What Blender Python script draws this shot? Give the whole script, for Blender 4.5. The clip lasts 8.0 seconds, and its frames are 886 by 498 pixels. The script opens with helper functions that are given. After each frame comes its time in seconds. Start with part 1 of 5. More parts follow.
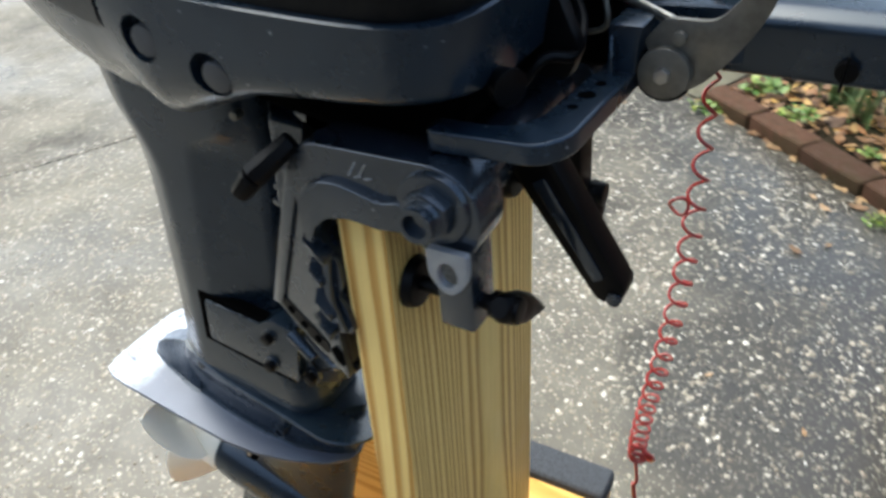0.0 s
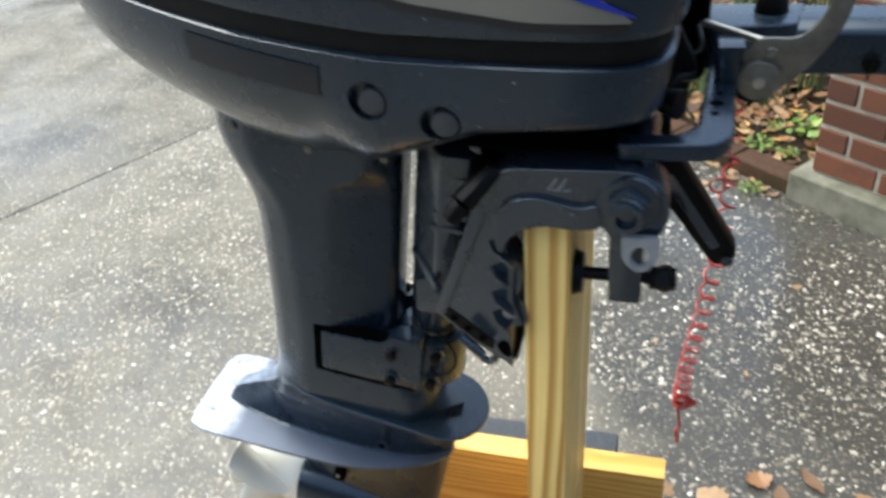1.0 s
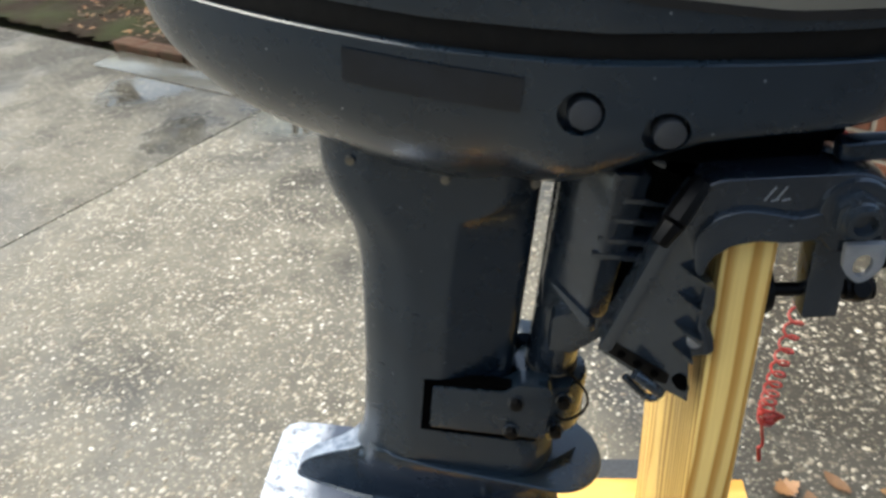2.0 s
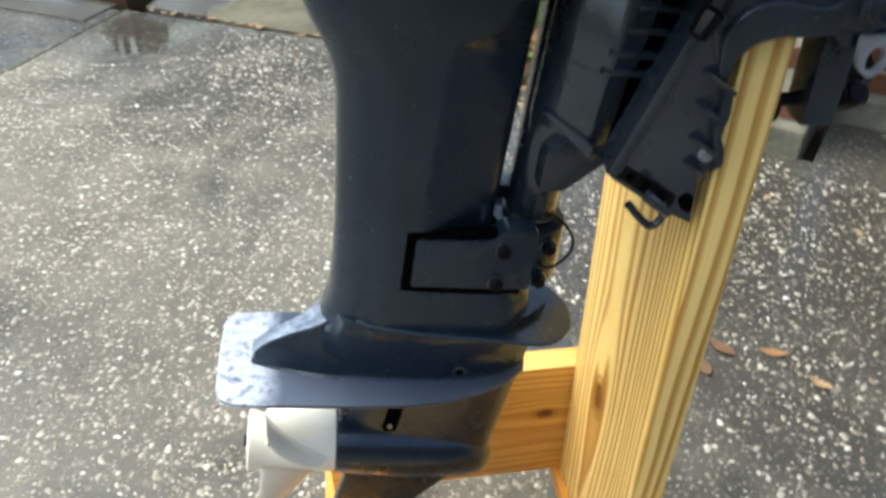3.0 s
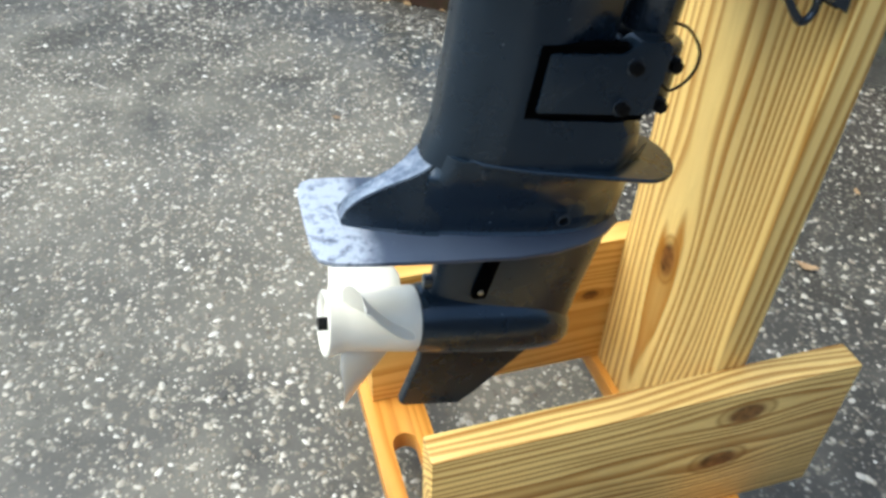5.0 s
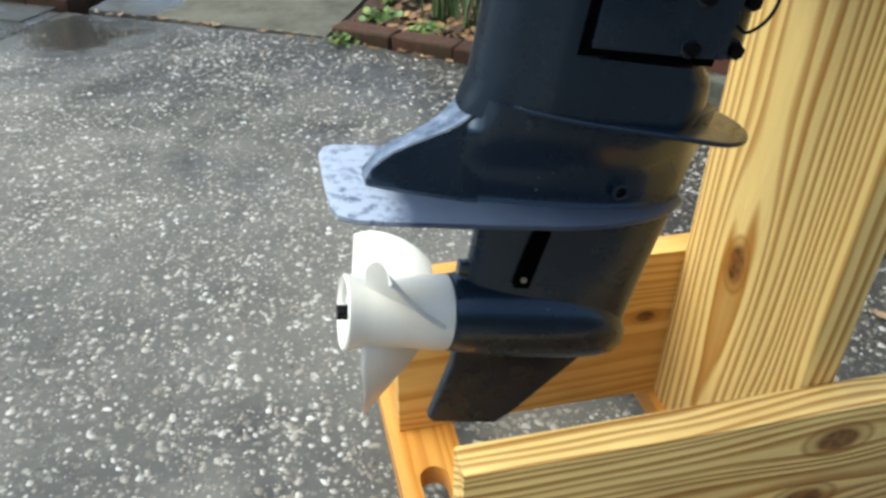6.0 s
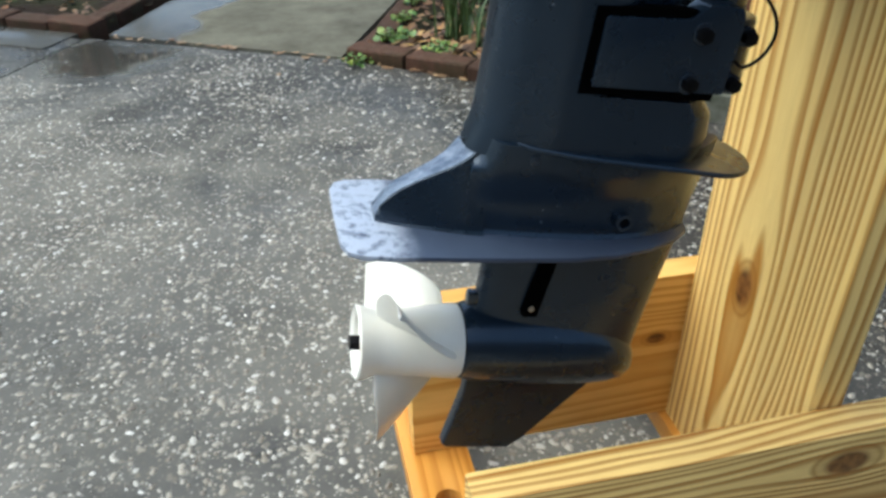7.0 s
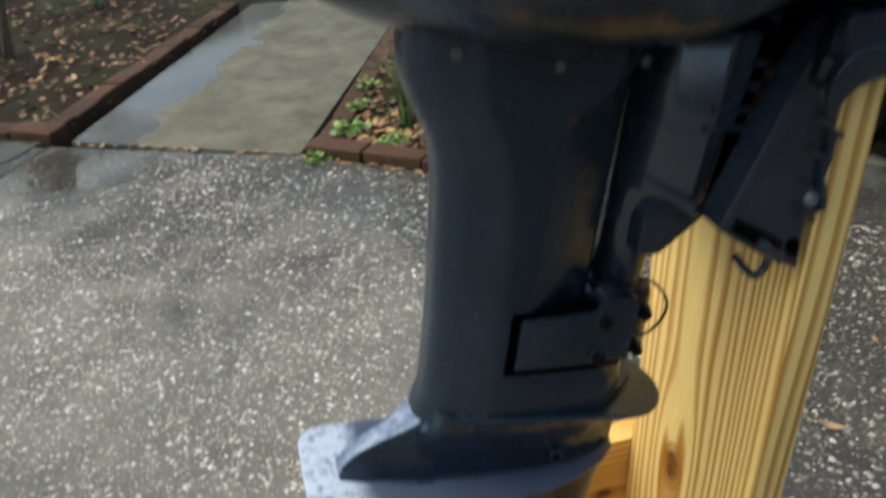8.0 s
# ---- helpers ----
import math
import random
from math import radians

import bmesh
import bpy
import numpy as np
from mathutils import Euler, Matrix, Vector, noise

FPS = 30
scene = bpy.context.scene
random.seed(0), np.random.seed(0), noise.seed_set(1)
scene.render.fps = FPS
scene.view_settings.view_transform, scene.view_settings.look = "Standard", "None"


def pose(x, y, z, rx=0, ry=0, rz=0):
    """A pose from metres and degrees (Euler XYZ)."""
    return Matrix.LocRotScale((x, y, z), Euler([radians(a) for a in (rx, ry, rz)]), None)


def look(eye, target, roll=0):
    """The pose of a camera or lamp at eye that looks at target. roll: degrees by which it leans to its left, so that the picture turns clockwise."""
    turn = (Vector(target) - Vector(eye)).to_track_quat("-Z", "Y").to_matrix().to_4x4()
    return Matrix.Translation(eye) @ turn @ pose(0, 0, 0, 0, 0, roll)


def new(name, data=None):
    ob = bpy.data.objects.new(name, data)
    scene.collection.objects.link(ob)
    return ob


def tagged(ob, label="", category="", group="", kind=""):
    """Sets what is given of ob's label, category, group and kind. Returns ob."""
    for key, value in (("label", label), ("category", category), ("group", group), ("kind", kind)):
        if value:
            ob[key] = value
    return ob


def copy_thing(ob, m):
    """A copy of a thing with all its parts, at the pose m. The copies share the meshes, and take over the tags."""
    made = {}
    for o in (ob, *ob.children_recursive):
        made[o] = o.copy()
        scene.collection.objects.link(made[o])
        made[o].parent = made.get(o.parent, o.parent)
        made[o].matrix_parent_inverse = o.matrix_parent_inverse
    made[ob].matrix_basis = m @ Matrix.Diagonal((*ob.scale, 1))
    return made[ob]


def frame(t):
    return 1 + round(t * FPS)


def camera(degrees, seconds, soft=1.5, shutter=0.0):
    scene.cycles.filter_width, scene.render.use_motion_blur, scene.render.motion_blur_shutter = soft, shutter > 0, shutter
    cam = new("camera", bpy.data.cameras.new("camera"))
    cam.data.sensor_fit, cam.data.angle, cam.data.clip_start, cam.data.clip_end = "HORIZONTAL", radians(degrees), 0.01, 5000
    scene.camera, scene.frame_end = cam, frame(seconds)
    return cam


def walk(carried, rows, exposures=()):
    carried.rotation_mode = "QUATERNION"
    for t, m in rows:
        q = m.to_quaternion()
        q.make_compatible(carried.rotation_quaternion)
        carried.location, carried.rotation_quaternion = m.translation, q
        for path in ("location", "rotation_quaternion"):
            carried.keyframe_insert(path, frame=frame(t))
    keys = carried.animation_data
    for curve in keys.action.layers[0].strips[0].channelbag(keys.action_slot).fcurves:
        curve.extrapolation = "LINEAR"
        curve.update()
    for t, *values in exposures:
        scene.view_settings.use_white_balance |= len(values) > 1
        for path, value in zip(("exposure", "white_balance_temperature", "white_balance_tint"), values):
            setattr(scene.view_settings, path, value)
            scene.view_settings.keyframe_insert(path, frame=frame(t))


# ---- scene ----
cam = camera(59.0, 8.0, 3.0, 0.4)
PATH = [
    (0, (0.32, -0.365, 1.329), (-0.559, 1.015, 0.179), -5.3),
    (0.5, (0.227, -0.494, 1.395), (-0.403, 0.975, 0.193), -8.0),
    (1, (0.113, -0.564, 1.409), (-0.413, 0.996, 0.273), -6.5),
    (1.2, (0.056, -0.531, 1.395), (-0.456, 1.058, 0.294), -7.2),
    (2.3, (-0.206, -0.546, 1.369), (-0.3, 1.126, 0.276), -4.0),
    (2.5, (-0.241, -0.564, 1.343), (-0.235, 1.083, 0.208), -2.5),
    (3, (-0.302, -0.544, 1.28), (-0.126, 1.027, 0.054), -1.2),
    (3.5, (-0.344, -0.452, 1.232), (-0.077, 1.026, -0.089), -4.5),
    (4, (-0.457, -0.49, 1.243), (-0.021, 0.98, -0.041), -1.4),
    (4.5, (-0.527, -0.525, 1.211), (0.023, 0.911, -0.068), 2.1),
    (4.7, (-0.536, -0.53, 1.187), (-0.049, 0.898, -0.126), 1.1),
    (5.8, (-0.528, -0.513, 0.976), (-0.128, 1.112, -0.118), 1.8),
    (6, (-0.526, -0.512, 0.971), (-0.138, 1.118, -0.121), 0.6),
    (6.5, (-0.524, -0.518, 0.997), (-0.172, 1.14, -0.064), -0.8),
    (7, (-0.517, -0.52, 0.998), (-0.173, 1.136, -0.069), -1.1),
    (7.5, (-0.494, -0.498, 1.055), (-0.122, 1.153, -0.01), -1.2),
    (8, (-0.474, -0.501, 1.262), (-0.052, 1.165, 0.24), -4.0),
]
walk(cam, [(t, look(eye, target, roll)) for t, eye, target, roll in PATH], [(0.0, 1.13, 6250, 1), (1.2, 1.25, 6150, 1), (2.3, 1.1, 6750, 1), (2.7, 1.1, 6550, 0), (3.3, 0.98, 6050, 0), (4.7, 0.92, 5900, -1), (5.8, 0.70, 5750, -1), (7.0, 0.56, 5700, -1), (7.5, 0.52, 5850, 0), (8.0, 0.45, 6100, 1)])

# ---------------------------------------------------------------- light
SUN_AZ, SUN_EL = 163.0, 61.0      # degrees from +x towards +y, and above the horizon
world = bpy.data.worlds.new("overcast_sky")
scene.world = world
world.use_nodes = True
wn = world.node_tree.nodes
sky = wn.new("ShaderNodeTexSky")
sky.sky_type = "NISHITA"
sky.sun_disc = False
sky.sun_elevation = radians(SUN_EL)
sky.sun_rotation = radians(90 - SUN_AZ)
sky.air_density, sky.dust_density, sky.ozone_density = 1.0, 6.0, 1.0
wn["Background"].inputs["Strength"].default_value = 0.16
world.node_tree.links.new(sky.outputs[0], wn["Background"].inputs["Color"])
sun = new("sun", bpy.data.lights.new("sun", "SUN"))
sun.data.energy, sun.data.angle, sun.data.color = 1.15, radians(70), (1.0, 0.97, 0.92)
_sd = Vector((math.cos(radians(SUN_AZ)) * math.cos(radians(SUN_EL)), math.sin(radians(SUN_AZ)) * math.cos(radians(SUN_EL)), math.sin(radians(SUN_EL))))
sun.matrix_world = look(_sd * 20, (0, 0, 0))

# ---------------------------------------------------------------- material helpers


class Nodes:
    """A small builder for node materials."""

    def __init__(self, name):
        self.mat = bpy.data.materials.new(name)
        self.mat.use_nodes = True
        self.t = self.mat.node_tree
        self.b = self.t.nodes["Principled BSDF"]
        self.co = self.t.nodes.new("ShaderNodeTexCoord").outputs["Object"]

    def link(self, a, b):
        self.t.links.new(a, b)
        return a

    def put(self, sock, v):
        if isinstance(v, bpy.types.NodeSocket):
            self.t.links.new(v, sock)
        elif isinstance(v, (tuple, list)) and len(v) == 3 and sock.type == "RGBA":
            sock.default_value = (*v, 1)
        else:
            sock.default_value = v

    def math(self, op, a, b=0.0, c=0.0, clamp=False):
        n = self.t.nodes.new("ShaderNodeMath")
        n.operation, n.use_clamp = op, clamp
        for i, v in enumerate((a, b, c)):
            self.put(n.inputs[i], v)
        return n.outputs[0]

    def vmath(self, op, a, b=(0, 0, 0)):
        n = self.t.nodes.new("ShaderNodeVectorMath")
        n.operation = op
        self.put(n.inputs[0], a)
        self.put(n.inputs[1], b)
        return n.outputs["Value"] if op in ("LENGTH", "DISTANCE", "DOT_PRODUCT") else n.outputs[0]

    def scaled(self, k, vec=None):
        return self.vmath("MULTIPLY", self.co if vec is None else vec, k if isinstance(k, tuple) else (k, k, k))

    def noise(self, scale, detail=4.0, rough=0.55, vec=None, dist=0.0, color=False):
        n = self.t.nodes.new("ShaderNodeTexNoise")
        self.put(n.inputs["Vector"], self.co if vec is None else vec)
        n.inputs["Scale"].default_value, n.inputs["Detail"].default_value = scale, detail
        n.inputs["Roughness"].default_value, n.inputs["Distortion"].default_value = rough, dist
        return n.outputs["Color" if color else "Fac"]

    def voronoi(self, scale, vec=None, feature="F1", rand=1.0):
        n = self.t.nodes.new("ShaderNodeTexVoronoi")
        n.feature = feature
        self.put(n.inputs["Vector"], self.co if vec is None else vec)
        n.inputs["Scale"].default_value = scale
        n.inputs["Randomness"].default_value = rand
        return n.outputs

    def ramp(self, fac, *stops):
        n = self.t.nodes.new("ShaderNodeValToRGB")
        self.put(n.inputs[0], fac)
        e = n.color_ramp.elements
        while len(e) < len(stops):
            e.new(0.5)
        for el, (p, c) in zip(e, stops):
            el.position = p
            el.color = (*c, 1) if isinstance(c, tuple) else (c, c, c, 1)
        return n.outputs[0]

    def mix(self, fac, a, b, kind="MIX"):
        n = self.t.nodes.new("ShaderNodeMix")
        n.data_type, n.blend_type = "RGBA", kind
        self.put(n.inputs[0], fac)
        self.put(n.inputs[6], a)
        self.put(n.inputs[7], b)
        return n.outputs[2]

    def bump(self, height, strength=0.3, dist=0.002, normal=None):
        n = self.t.nodes.new("ShaderNodeBump")
        self.put(n.inputs["Height"], height)
        self.put(n.inputs["Strength"], strength)
        n.inputs["Distance"].default_value = dist
        if normal is not None:
            self.link(normal, n.inputs["Normal"])
        return n.outputs[0]

    def island(self):
        return self.t.nodes.new("ShaderNodeNewGeometry").outputs["Random Per Island"]

    def random(self):
        return self.t.nodes.new("ShaderNodeObjectInfo").outputs["Random"]

    def done(self, color, rough, metal=0.0, normal=None, spec=0.5, coat=0.0, coat_rough=0.1):
        self.put(self.b.inputs["Base Color"], color)
        self.put(self.b.inputs["Roughness"], rough)
        self.put(self.b.inputs["Metallic"], metal)
        self.put(self.b.inputs["Specular IOR Level"], spec)
        self.put(self.b.inputs["Coat Weight"], coat)
        self.put(self.b.inputs["Coat Roughness"], coat_rough)
        if normal is not None:
            self.link(normal, self.b.inputs["Normal"])
        return self.mat


def paint_mat(name, dark, light, rough=(0.3, 0.45), metal=0.35, coat=0.3, scuff=0.15):
    """Satin metallic paint with faint scuffs and a few pale chips."""
    n = Nodes(name)
    big = n.noise(9, 4, 0.6)
    fine = n.noise(220, 3, 0.6)
    col = n.mix(n.ramp(big, (0.3, 0.0), (0.75, 1.0)), dark, light)
    marks = n.math("MULTIPLY", n.ramp(n.noise(70, 6, 0.75), (0.62, 0.0), (0.72, 1.0)), scuff)
    col = n.mix(marks, col, (0.20, 0.23, 0.29))
    spot = n.voronoi(170, n.vmath("ADD", n.co, n.vmath("MULTIPLY", n.noise(300, 2, 0.5, color=True), (0.004, 0.004, 0.004))))
    sep = n.t.nodes.new("ShaderNodeSeparateColor")
    n.link(spot["Color"], sep.inputs[0])
    chip = n.math("MULTIPLY", n.math("GREATER_THAN", sep.outputs[0], 0.975), n.ramp(spot["Distance"], (0.10, 1.0), (0.22, 0.0)))
    chip = n.math("MULTIPLY", chip, n.ramp(n.noise(11, 3), (0.42, 0.0), (0.6, 0.75)))
    col = n.mix(chip, col, (0.42, 0.46, 0.52))
    rg = n.math("ADD", n.ramp(n.noise(26, 5, 0.65), (0.3, rough[0]), (0.75, rough[1])), n.math("MULTIPLY", marks, 0.3))
    nb = n.bump(n.math("ADD", n.math("MULTIPLY", fine, 0.5), n.noise(14, 2)), 0.05, 0.0012)
    return n.done(col, rg, metal, nb, 0.5, coat, 0.14)


def plain_mat(name, dark, light, rough=(0.4, 0.6), metal=0.0, scale=30, bump=0.1, coat=0.0, spec=0.5):
    n = Nodes(name)
    f = n.noise(scale, 5, 0.6)
    col = n.mix(n.ramp(f, (0.3, 0.0), (0.7, 1.0)), dark, light)
    rg = n.ramp(n.noise(scale * 1.7, 4, 0.6), (0.3, rough[0]), (0.7, rough[1]))
    return n.done(col, rg, metal, n.bump(n.noise(scale * 6, 4, 0.6), bump, 0.001), spec, coat)


def wood_mat(name, pith, ring, pale, dark, knots=(), seed=0.0, stain=0.25, rough=(0.42, 0.6), warp=0.005):
    """Sawn lumber with the length on local x: growth rings round a pith line that runs along x at (y, z) = pith,
    and knots (x, y, radius, reach) that go through the thickness and push the rings aside."""
    n = Nodes(name)
    off = n.vmath("ADD", n.co, (seed, seed * 1.7, seed * 0.6))
    slow = n.noise(1.0, 3, 0.5, n.vmath("MULTIPLY", off, (1.3, 7, 7)), color=True)
    wob = n.noise(1.0, 2, 0.5, n.vmath("MULTIPLY", off, (4, 22, 22)), color=True)
    drift = n.vmath("MULTIPLY", n.vmath("SUBTRACT", slow, (0.5, 0.5, 0.5)), (0, warp * 4, warp * 4))
    drift = n.vmath("ADD", drift, n.vmath("MULTIPLY", n.vmath("SUBTRACT", wob, (0.5, 0.5, 0.5)), (0, 0.0025, 0.0025)))
    p = n.vmath("ADD", n.co, drift)
    core_all, halo_all = None, None
    for kx, ky, kr, reach in knots:
        rel = n.vmath("SUBTRACT", p, (kx, ky, 0))
        wide = n.vmath("LENGTH", n.vmath("MULTIPLY", rel, (0.30, 1, 0.0)))
        pull = n.math("POWER", 2.718, n.math("MULTIPLY", n.math("POWER", n.math("DIVIDE", wide, reach), 2.0), -1.0))
        away = n.vmath("MULTIPLY", rel, (0, -0.93, 0))
        sc = n.t.nodes.new("ShaderNodeVectorMath")
        sc.operation = "SCALE"
        n.link(away, sc.inputs[0])
        n.link(pull, sc.inputs[3])
        d = n.math("DIVIDE", n.vmath("LENGTH", n.vmath("MULTIPLY", n.vmath("ADD", rel, n.vmath("MULTIPLY", wob, (0.004, 0.004, 0))), (0.55, 1, 0.0))), kr)
        p = n.vmath("ADD", p, sc.outputs[0])
        core, halo = n.ramp(d, (0.45, 1.0), (0.75, 0.0)), n.ramp(d, (0.62, 0.0), (0.85, 1.0), (1.0, 0.0))
        core_all = core if core_all is None else n.math("MAXIMUM", core_all, core)
        halo_all = halo if halo_all is None else n.math("MAXIMUM", halo_all, halo)
    flat = n.vmath("MULTIPLY", n.vmath("SUBTRACT", p, (0, pith[0], pith[1])), (0.035, 1, 1))
    r = n.vmath("LENGTH", flat)
    r = n.math("ADD", r, n.math("ADD", n.math("MULTIPLY", n.math("SINE", n.math("MULTIPLY", r, 2.3 / ring)), 0.12 * ring), n.math("MULTIPLY", n.math("SINE", n.math("MULTIPLY", r, 0.83 / ring)), 0.28 * ring)))
    phase = n.math("FRACT", n.math("DIVIDE", r, ring))
    band = n.ramp(phase, (0.0, 0.0), (0.32, 0.03), (0.52, 0.65), (0.82, 1.0), (0.93, 0.05))
    fibre = n.noise(1.0, 5, 0.7, n.vmath("MULTIPLY", off, (12, 420, 420)))
    blotch = n.noise(1.0, 4, 0.6, n.vmath("MULTIPLY", off, (3.5, 16, 16)))
    amount = n.noise(1.0, 2, 0.5, n.vmath("MULTIPLY", off, (1.5, 40, 40)))
    band = n.math("MULTIPLY", band, n.ramp(amount, (0.3, 0.75), (0.65, 1.0)))
    col = n.mix(band, pale, dark)
    col = n.mix(n.math("MULTIPLY", n.ramp(blotch, (0.42, 0.0), (0.75, 1.0)), stain), col, tuple(0.72 * a for a in dark))
    col = n.mix(n.math("MULTIPLY", n.ramp(fibre, (0.35, 0.0), (0.75, 1.0)), 0.2), col, tuple(0.85 * a for a in dark))
    if core_all is not None:
        kc = n.mix(n.ramp(n.noise(60, 4), (0.35, 0.0), (0.65, 1.0)), (0.07, 0.022, 0.005), (0.28, 0.115, 0.025))
        col = n.mix(n.math("MULTIPLY", halo_all, 0.6), col, tuple(0.7 * a for a in dark))
        col = n.mix(n.math("MULTIPLY", core_all, 0.92), col, kc)
    rg = n.ramp(n.noise(20, 4), (0.3, rough[0]), (0.7, rough[1]))
    nb = n.bump(n.math("ADD", n.math("MULTIPLY", fibre, 0.8), n.math("MULTIPLY", band, 0.5)), 0.2, 0.0008)
    return n.done(col, rg, 0.0, nb, 0.35)


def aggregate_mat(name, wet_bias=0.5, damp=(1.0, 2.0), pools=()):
    """Exposed-aggregate concrete: warm grey matrix, pale pebbles of several sizes, wet patches and puddles;
    it is damper beyond damp, along x, where the house drips on it, and along the beds."""
    n = Nodes(name)
    sx = n.t.nodes.new("ShaderNodeSeparateXYZ")
    n.link(n.co, sx.inputs[0])
    side = n.math("ADD", sx.outputs[0], n.math("MULTIPLY", n.math("SUBTRACT", n.noise(0.8, 3, 0.55), 0.5), 2.2))
    drip = n.math("MULTIPLY", n.math("SMOOTH_MIN", n.math("MAXIMUM", n.math("DIVIDE", n.math("SUBTRACT", side, damp[0]), damp[1] - damp[0]), 0.0), 1.0, 0.2), 0.36)
    off = n.vmath("DOT_PRODUCT", n.vmath("SUBTRACT", n.co, (-1.31, 3.06, 0)), (-0.563, -0.826, 0))
    seep = n.math("MULTIPLY", n.ramp(n.math("ADD", off, n.math("MULTIPLY", n.math("SUBTRACT", n.noise(2.6, 4, 0.6), 0.5), 0.9)), (0.05, 1.0), (0.95, 0.0)), 0.23)
    patchy = n.math("ADD", n.noise(1.7, 5, 0.6), n.math("MULTIPLY", n.noise(7, 4, 0.6), 0.2))
    stain = n.ramp(n.math("ADD", n.math("ADD", patchy, drip), seep), (0.59, 0.0), (0.78, 1.0))
    wet = n.ramp(n.math("ADD", n.noise(0.9, 4, 0.55), n.math("ADD", n.math("MULTIPLY", n.noise(5.5, 4, 0.6), 0.25), n.math("MULTIPLY", drip, 0.4))), (wet_bias, 0.0), (wet_bias + 0.2, 1.0))
    pool = None
    for px, py, rx, ry in pools:
        far = n.vmath("LENGTH", n.vmath("MULTIPLY", n.vmath("SUBTRACT", n.co, (px, py, 0)), (1 / rx, 1 / ry, 0)))
        far = n.math("ADD", far, n.math("MULTIPLY", n.math("SUBTRACT", n.noise(6, 4, 0.6), 0.5), 1.6))
        one = n.ramp(far, (0.45, 1.0), (1.10, 0.0))
        pool = one if pool is None else n.math("MAXIMUM", pool, one)
    wet = wet if pool is None else n.math("MAXIMUM", wet, pool)
    # cement between the pebbles, which soaks up the damp
    mott = n.math("ADD", n.noise(1.6, 5, 0.6), n.math("MULTIPLY", n.math("SUBTRACT", n.noise(7, 4, 0.6), 0.5), 0.5))
    col = n.mix(n.ramp(mott, (0.3, 0.0), (0.7, 1.0)), (0.115, 0.110, 0.095), (0.275, 0.260, 0.215))
    col = n.mix(n.math("MULTIPLY", n.noise(160, 4, 0.7), 0.55), col, (0.055, 0.051, 0.045))
    col = n.mix(n.math("MULTIPLY", stain, 0.80), col, (0.026, 0.026, 0.025))
    col = n.mix(n.math("MULTIPLY", wet, 0.4), col, (0.040, 0.038, 0.033))
    # pebbles of three sizes
    jit = n.vmath("ADD", n.co, n.vmath("MULTIPLY", n.noise(60, 2, 0.5, color=True), (0.008, 0.008, 0.0)))
    height = None
    cover = n.ramp(n.noise(3.1, 4, 0.6), (0.3, 0.62), (0.65, 1.0))
    for sc, thr, amt in ((52, 0.38, 0.85), (84, 0.42, 0.85), (150, 0.46, 0.7)):
        v = n.voronoi(sc, n.vmath("MULTIPLY", jit, (1, 1, 0.2)))
        sep = n.t.nodes.new("ShaderNodeSeparateColor")
        n.link(v["Color"], sep.inputs[0])
        keep = n.math("GREATER_THAN", n.math("MULTIPLY", sep.outputs[0], cover), 0.45)
        dome = n.ramp(v["Distance"], (thr * 0.45, 1.0), (thr, 0.0))
        m = n.math("MULTIPLY", dome, keep)
        tone = n.ramp(sep.outputs[1], (0.0, (0.10, 0.085, 0.065)), (0.35, (0.22, 0.19, 0.14)), (0.75, (0.38, 0.35, 0.28)), (1.0, (0.72, 0.69, 0.60)))
        m = n.math("MULTIPLY", m, n.math("SUBTRACT", amt, n.math("MULTIPLY", n.math("MAXIMUM", stain, wet), 0.45 * amt)))
        col = n.mix(m, col, tone)
        h = n.math("MULTIPLY", m, 52.0 / sc)
        height = h if height is None else n.math("MAXIMUM", height, h)
    rg = n.mix(wet, n.ramp(n.noise(40, 3), (0.3, 0.5), (0.7, 0.7)), (0.18, 0.18, 0.18))
    rise = n.mix(wet, (0.5, 0.5, 0.5), (0.12, 0.12, 0.12))
    if pool is not None:
        rise = n.mix(pool, rise, (0.015, 0.015, 0.015))
        rg = n.mix(pool, rg, (0.04, 0.04, 0.04))
        col = n.mix(n.math("MULTIPLY", pool, 0.35), col, (0.03, 0.03, 0.027))
    nb = n.bump(n.math("ADD", height, n.math("MULTIPLY", n.noise(240, 3), 0.25)), rise, 0.003)
    return n.done(col, rg, 0.0, nb, n.mix(wet, (0.15, 0.15, 0.15), (0.42, 0.42, 0.42)))


ENGINE = paint_mat("blue_grey_motor_paint", (0.011, 0.022, 0.037), (0.017, 0.032, 0.052), (0.24, 0.34), 0.45, 0.4, 0.06)
CASTING = paint_mat("dark_cast_paint", (0.020, 0.030, 0.044), (0.033, 0.047, 0.066), (0.20, 0.32), 0.5, 0.7, 0.08)
BLACK = plain_mat("black_plastic", (0.0012, 0.0012, 0.0015), (0.003, 0.003, 0.0035), (0.3, 0.5), spec=0.14)
# flat black painted in for the shade inside holes, gaps and hollows
HOLLOW_SHADE = plain_mat("hollow_shade_black", (0.0008, 0.0008, 0.0008), (0.0014, 0.0014, 0.0014), (0.9, 1.0), spec=0.02)
RUBBER = plain_mat("black_rubber", (0.002, 0.002, 0.002), (0.005, 0.005, 0.005), (0.5, 0.7), 0, 60, spec=0.2)
PLUG = plain_mat("grey_rubber_plug", (0.03, 0.035, 0.042), (0.045, 0.05, 0.058), (0.4, 0.55), 0, 60)
STEEL = plain_mat("brushed_stainless", (0.34, 0.33, 0.30), (0.5, 0.48, 0.44), (0.28, 0.45), 0.9, 40, 0.15)
DULL = plain_mat("dull_plated_steel", (0.10, 0.095, 0.082), (0.26, 0.25, 0.22), (0.35, 0.6), 0.8, 38, 0.25)
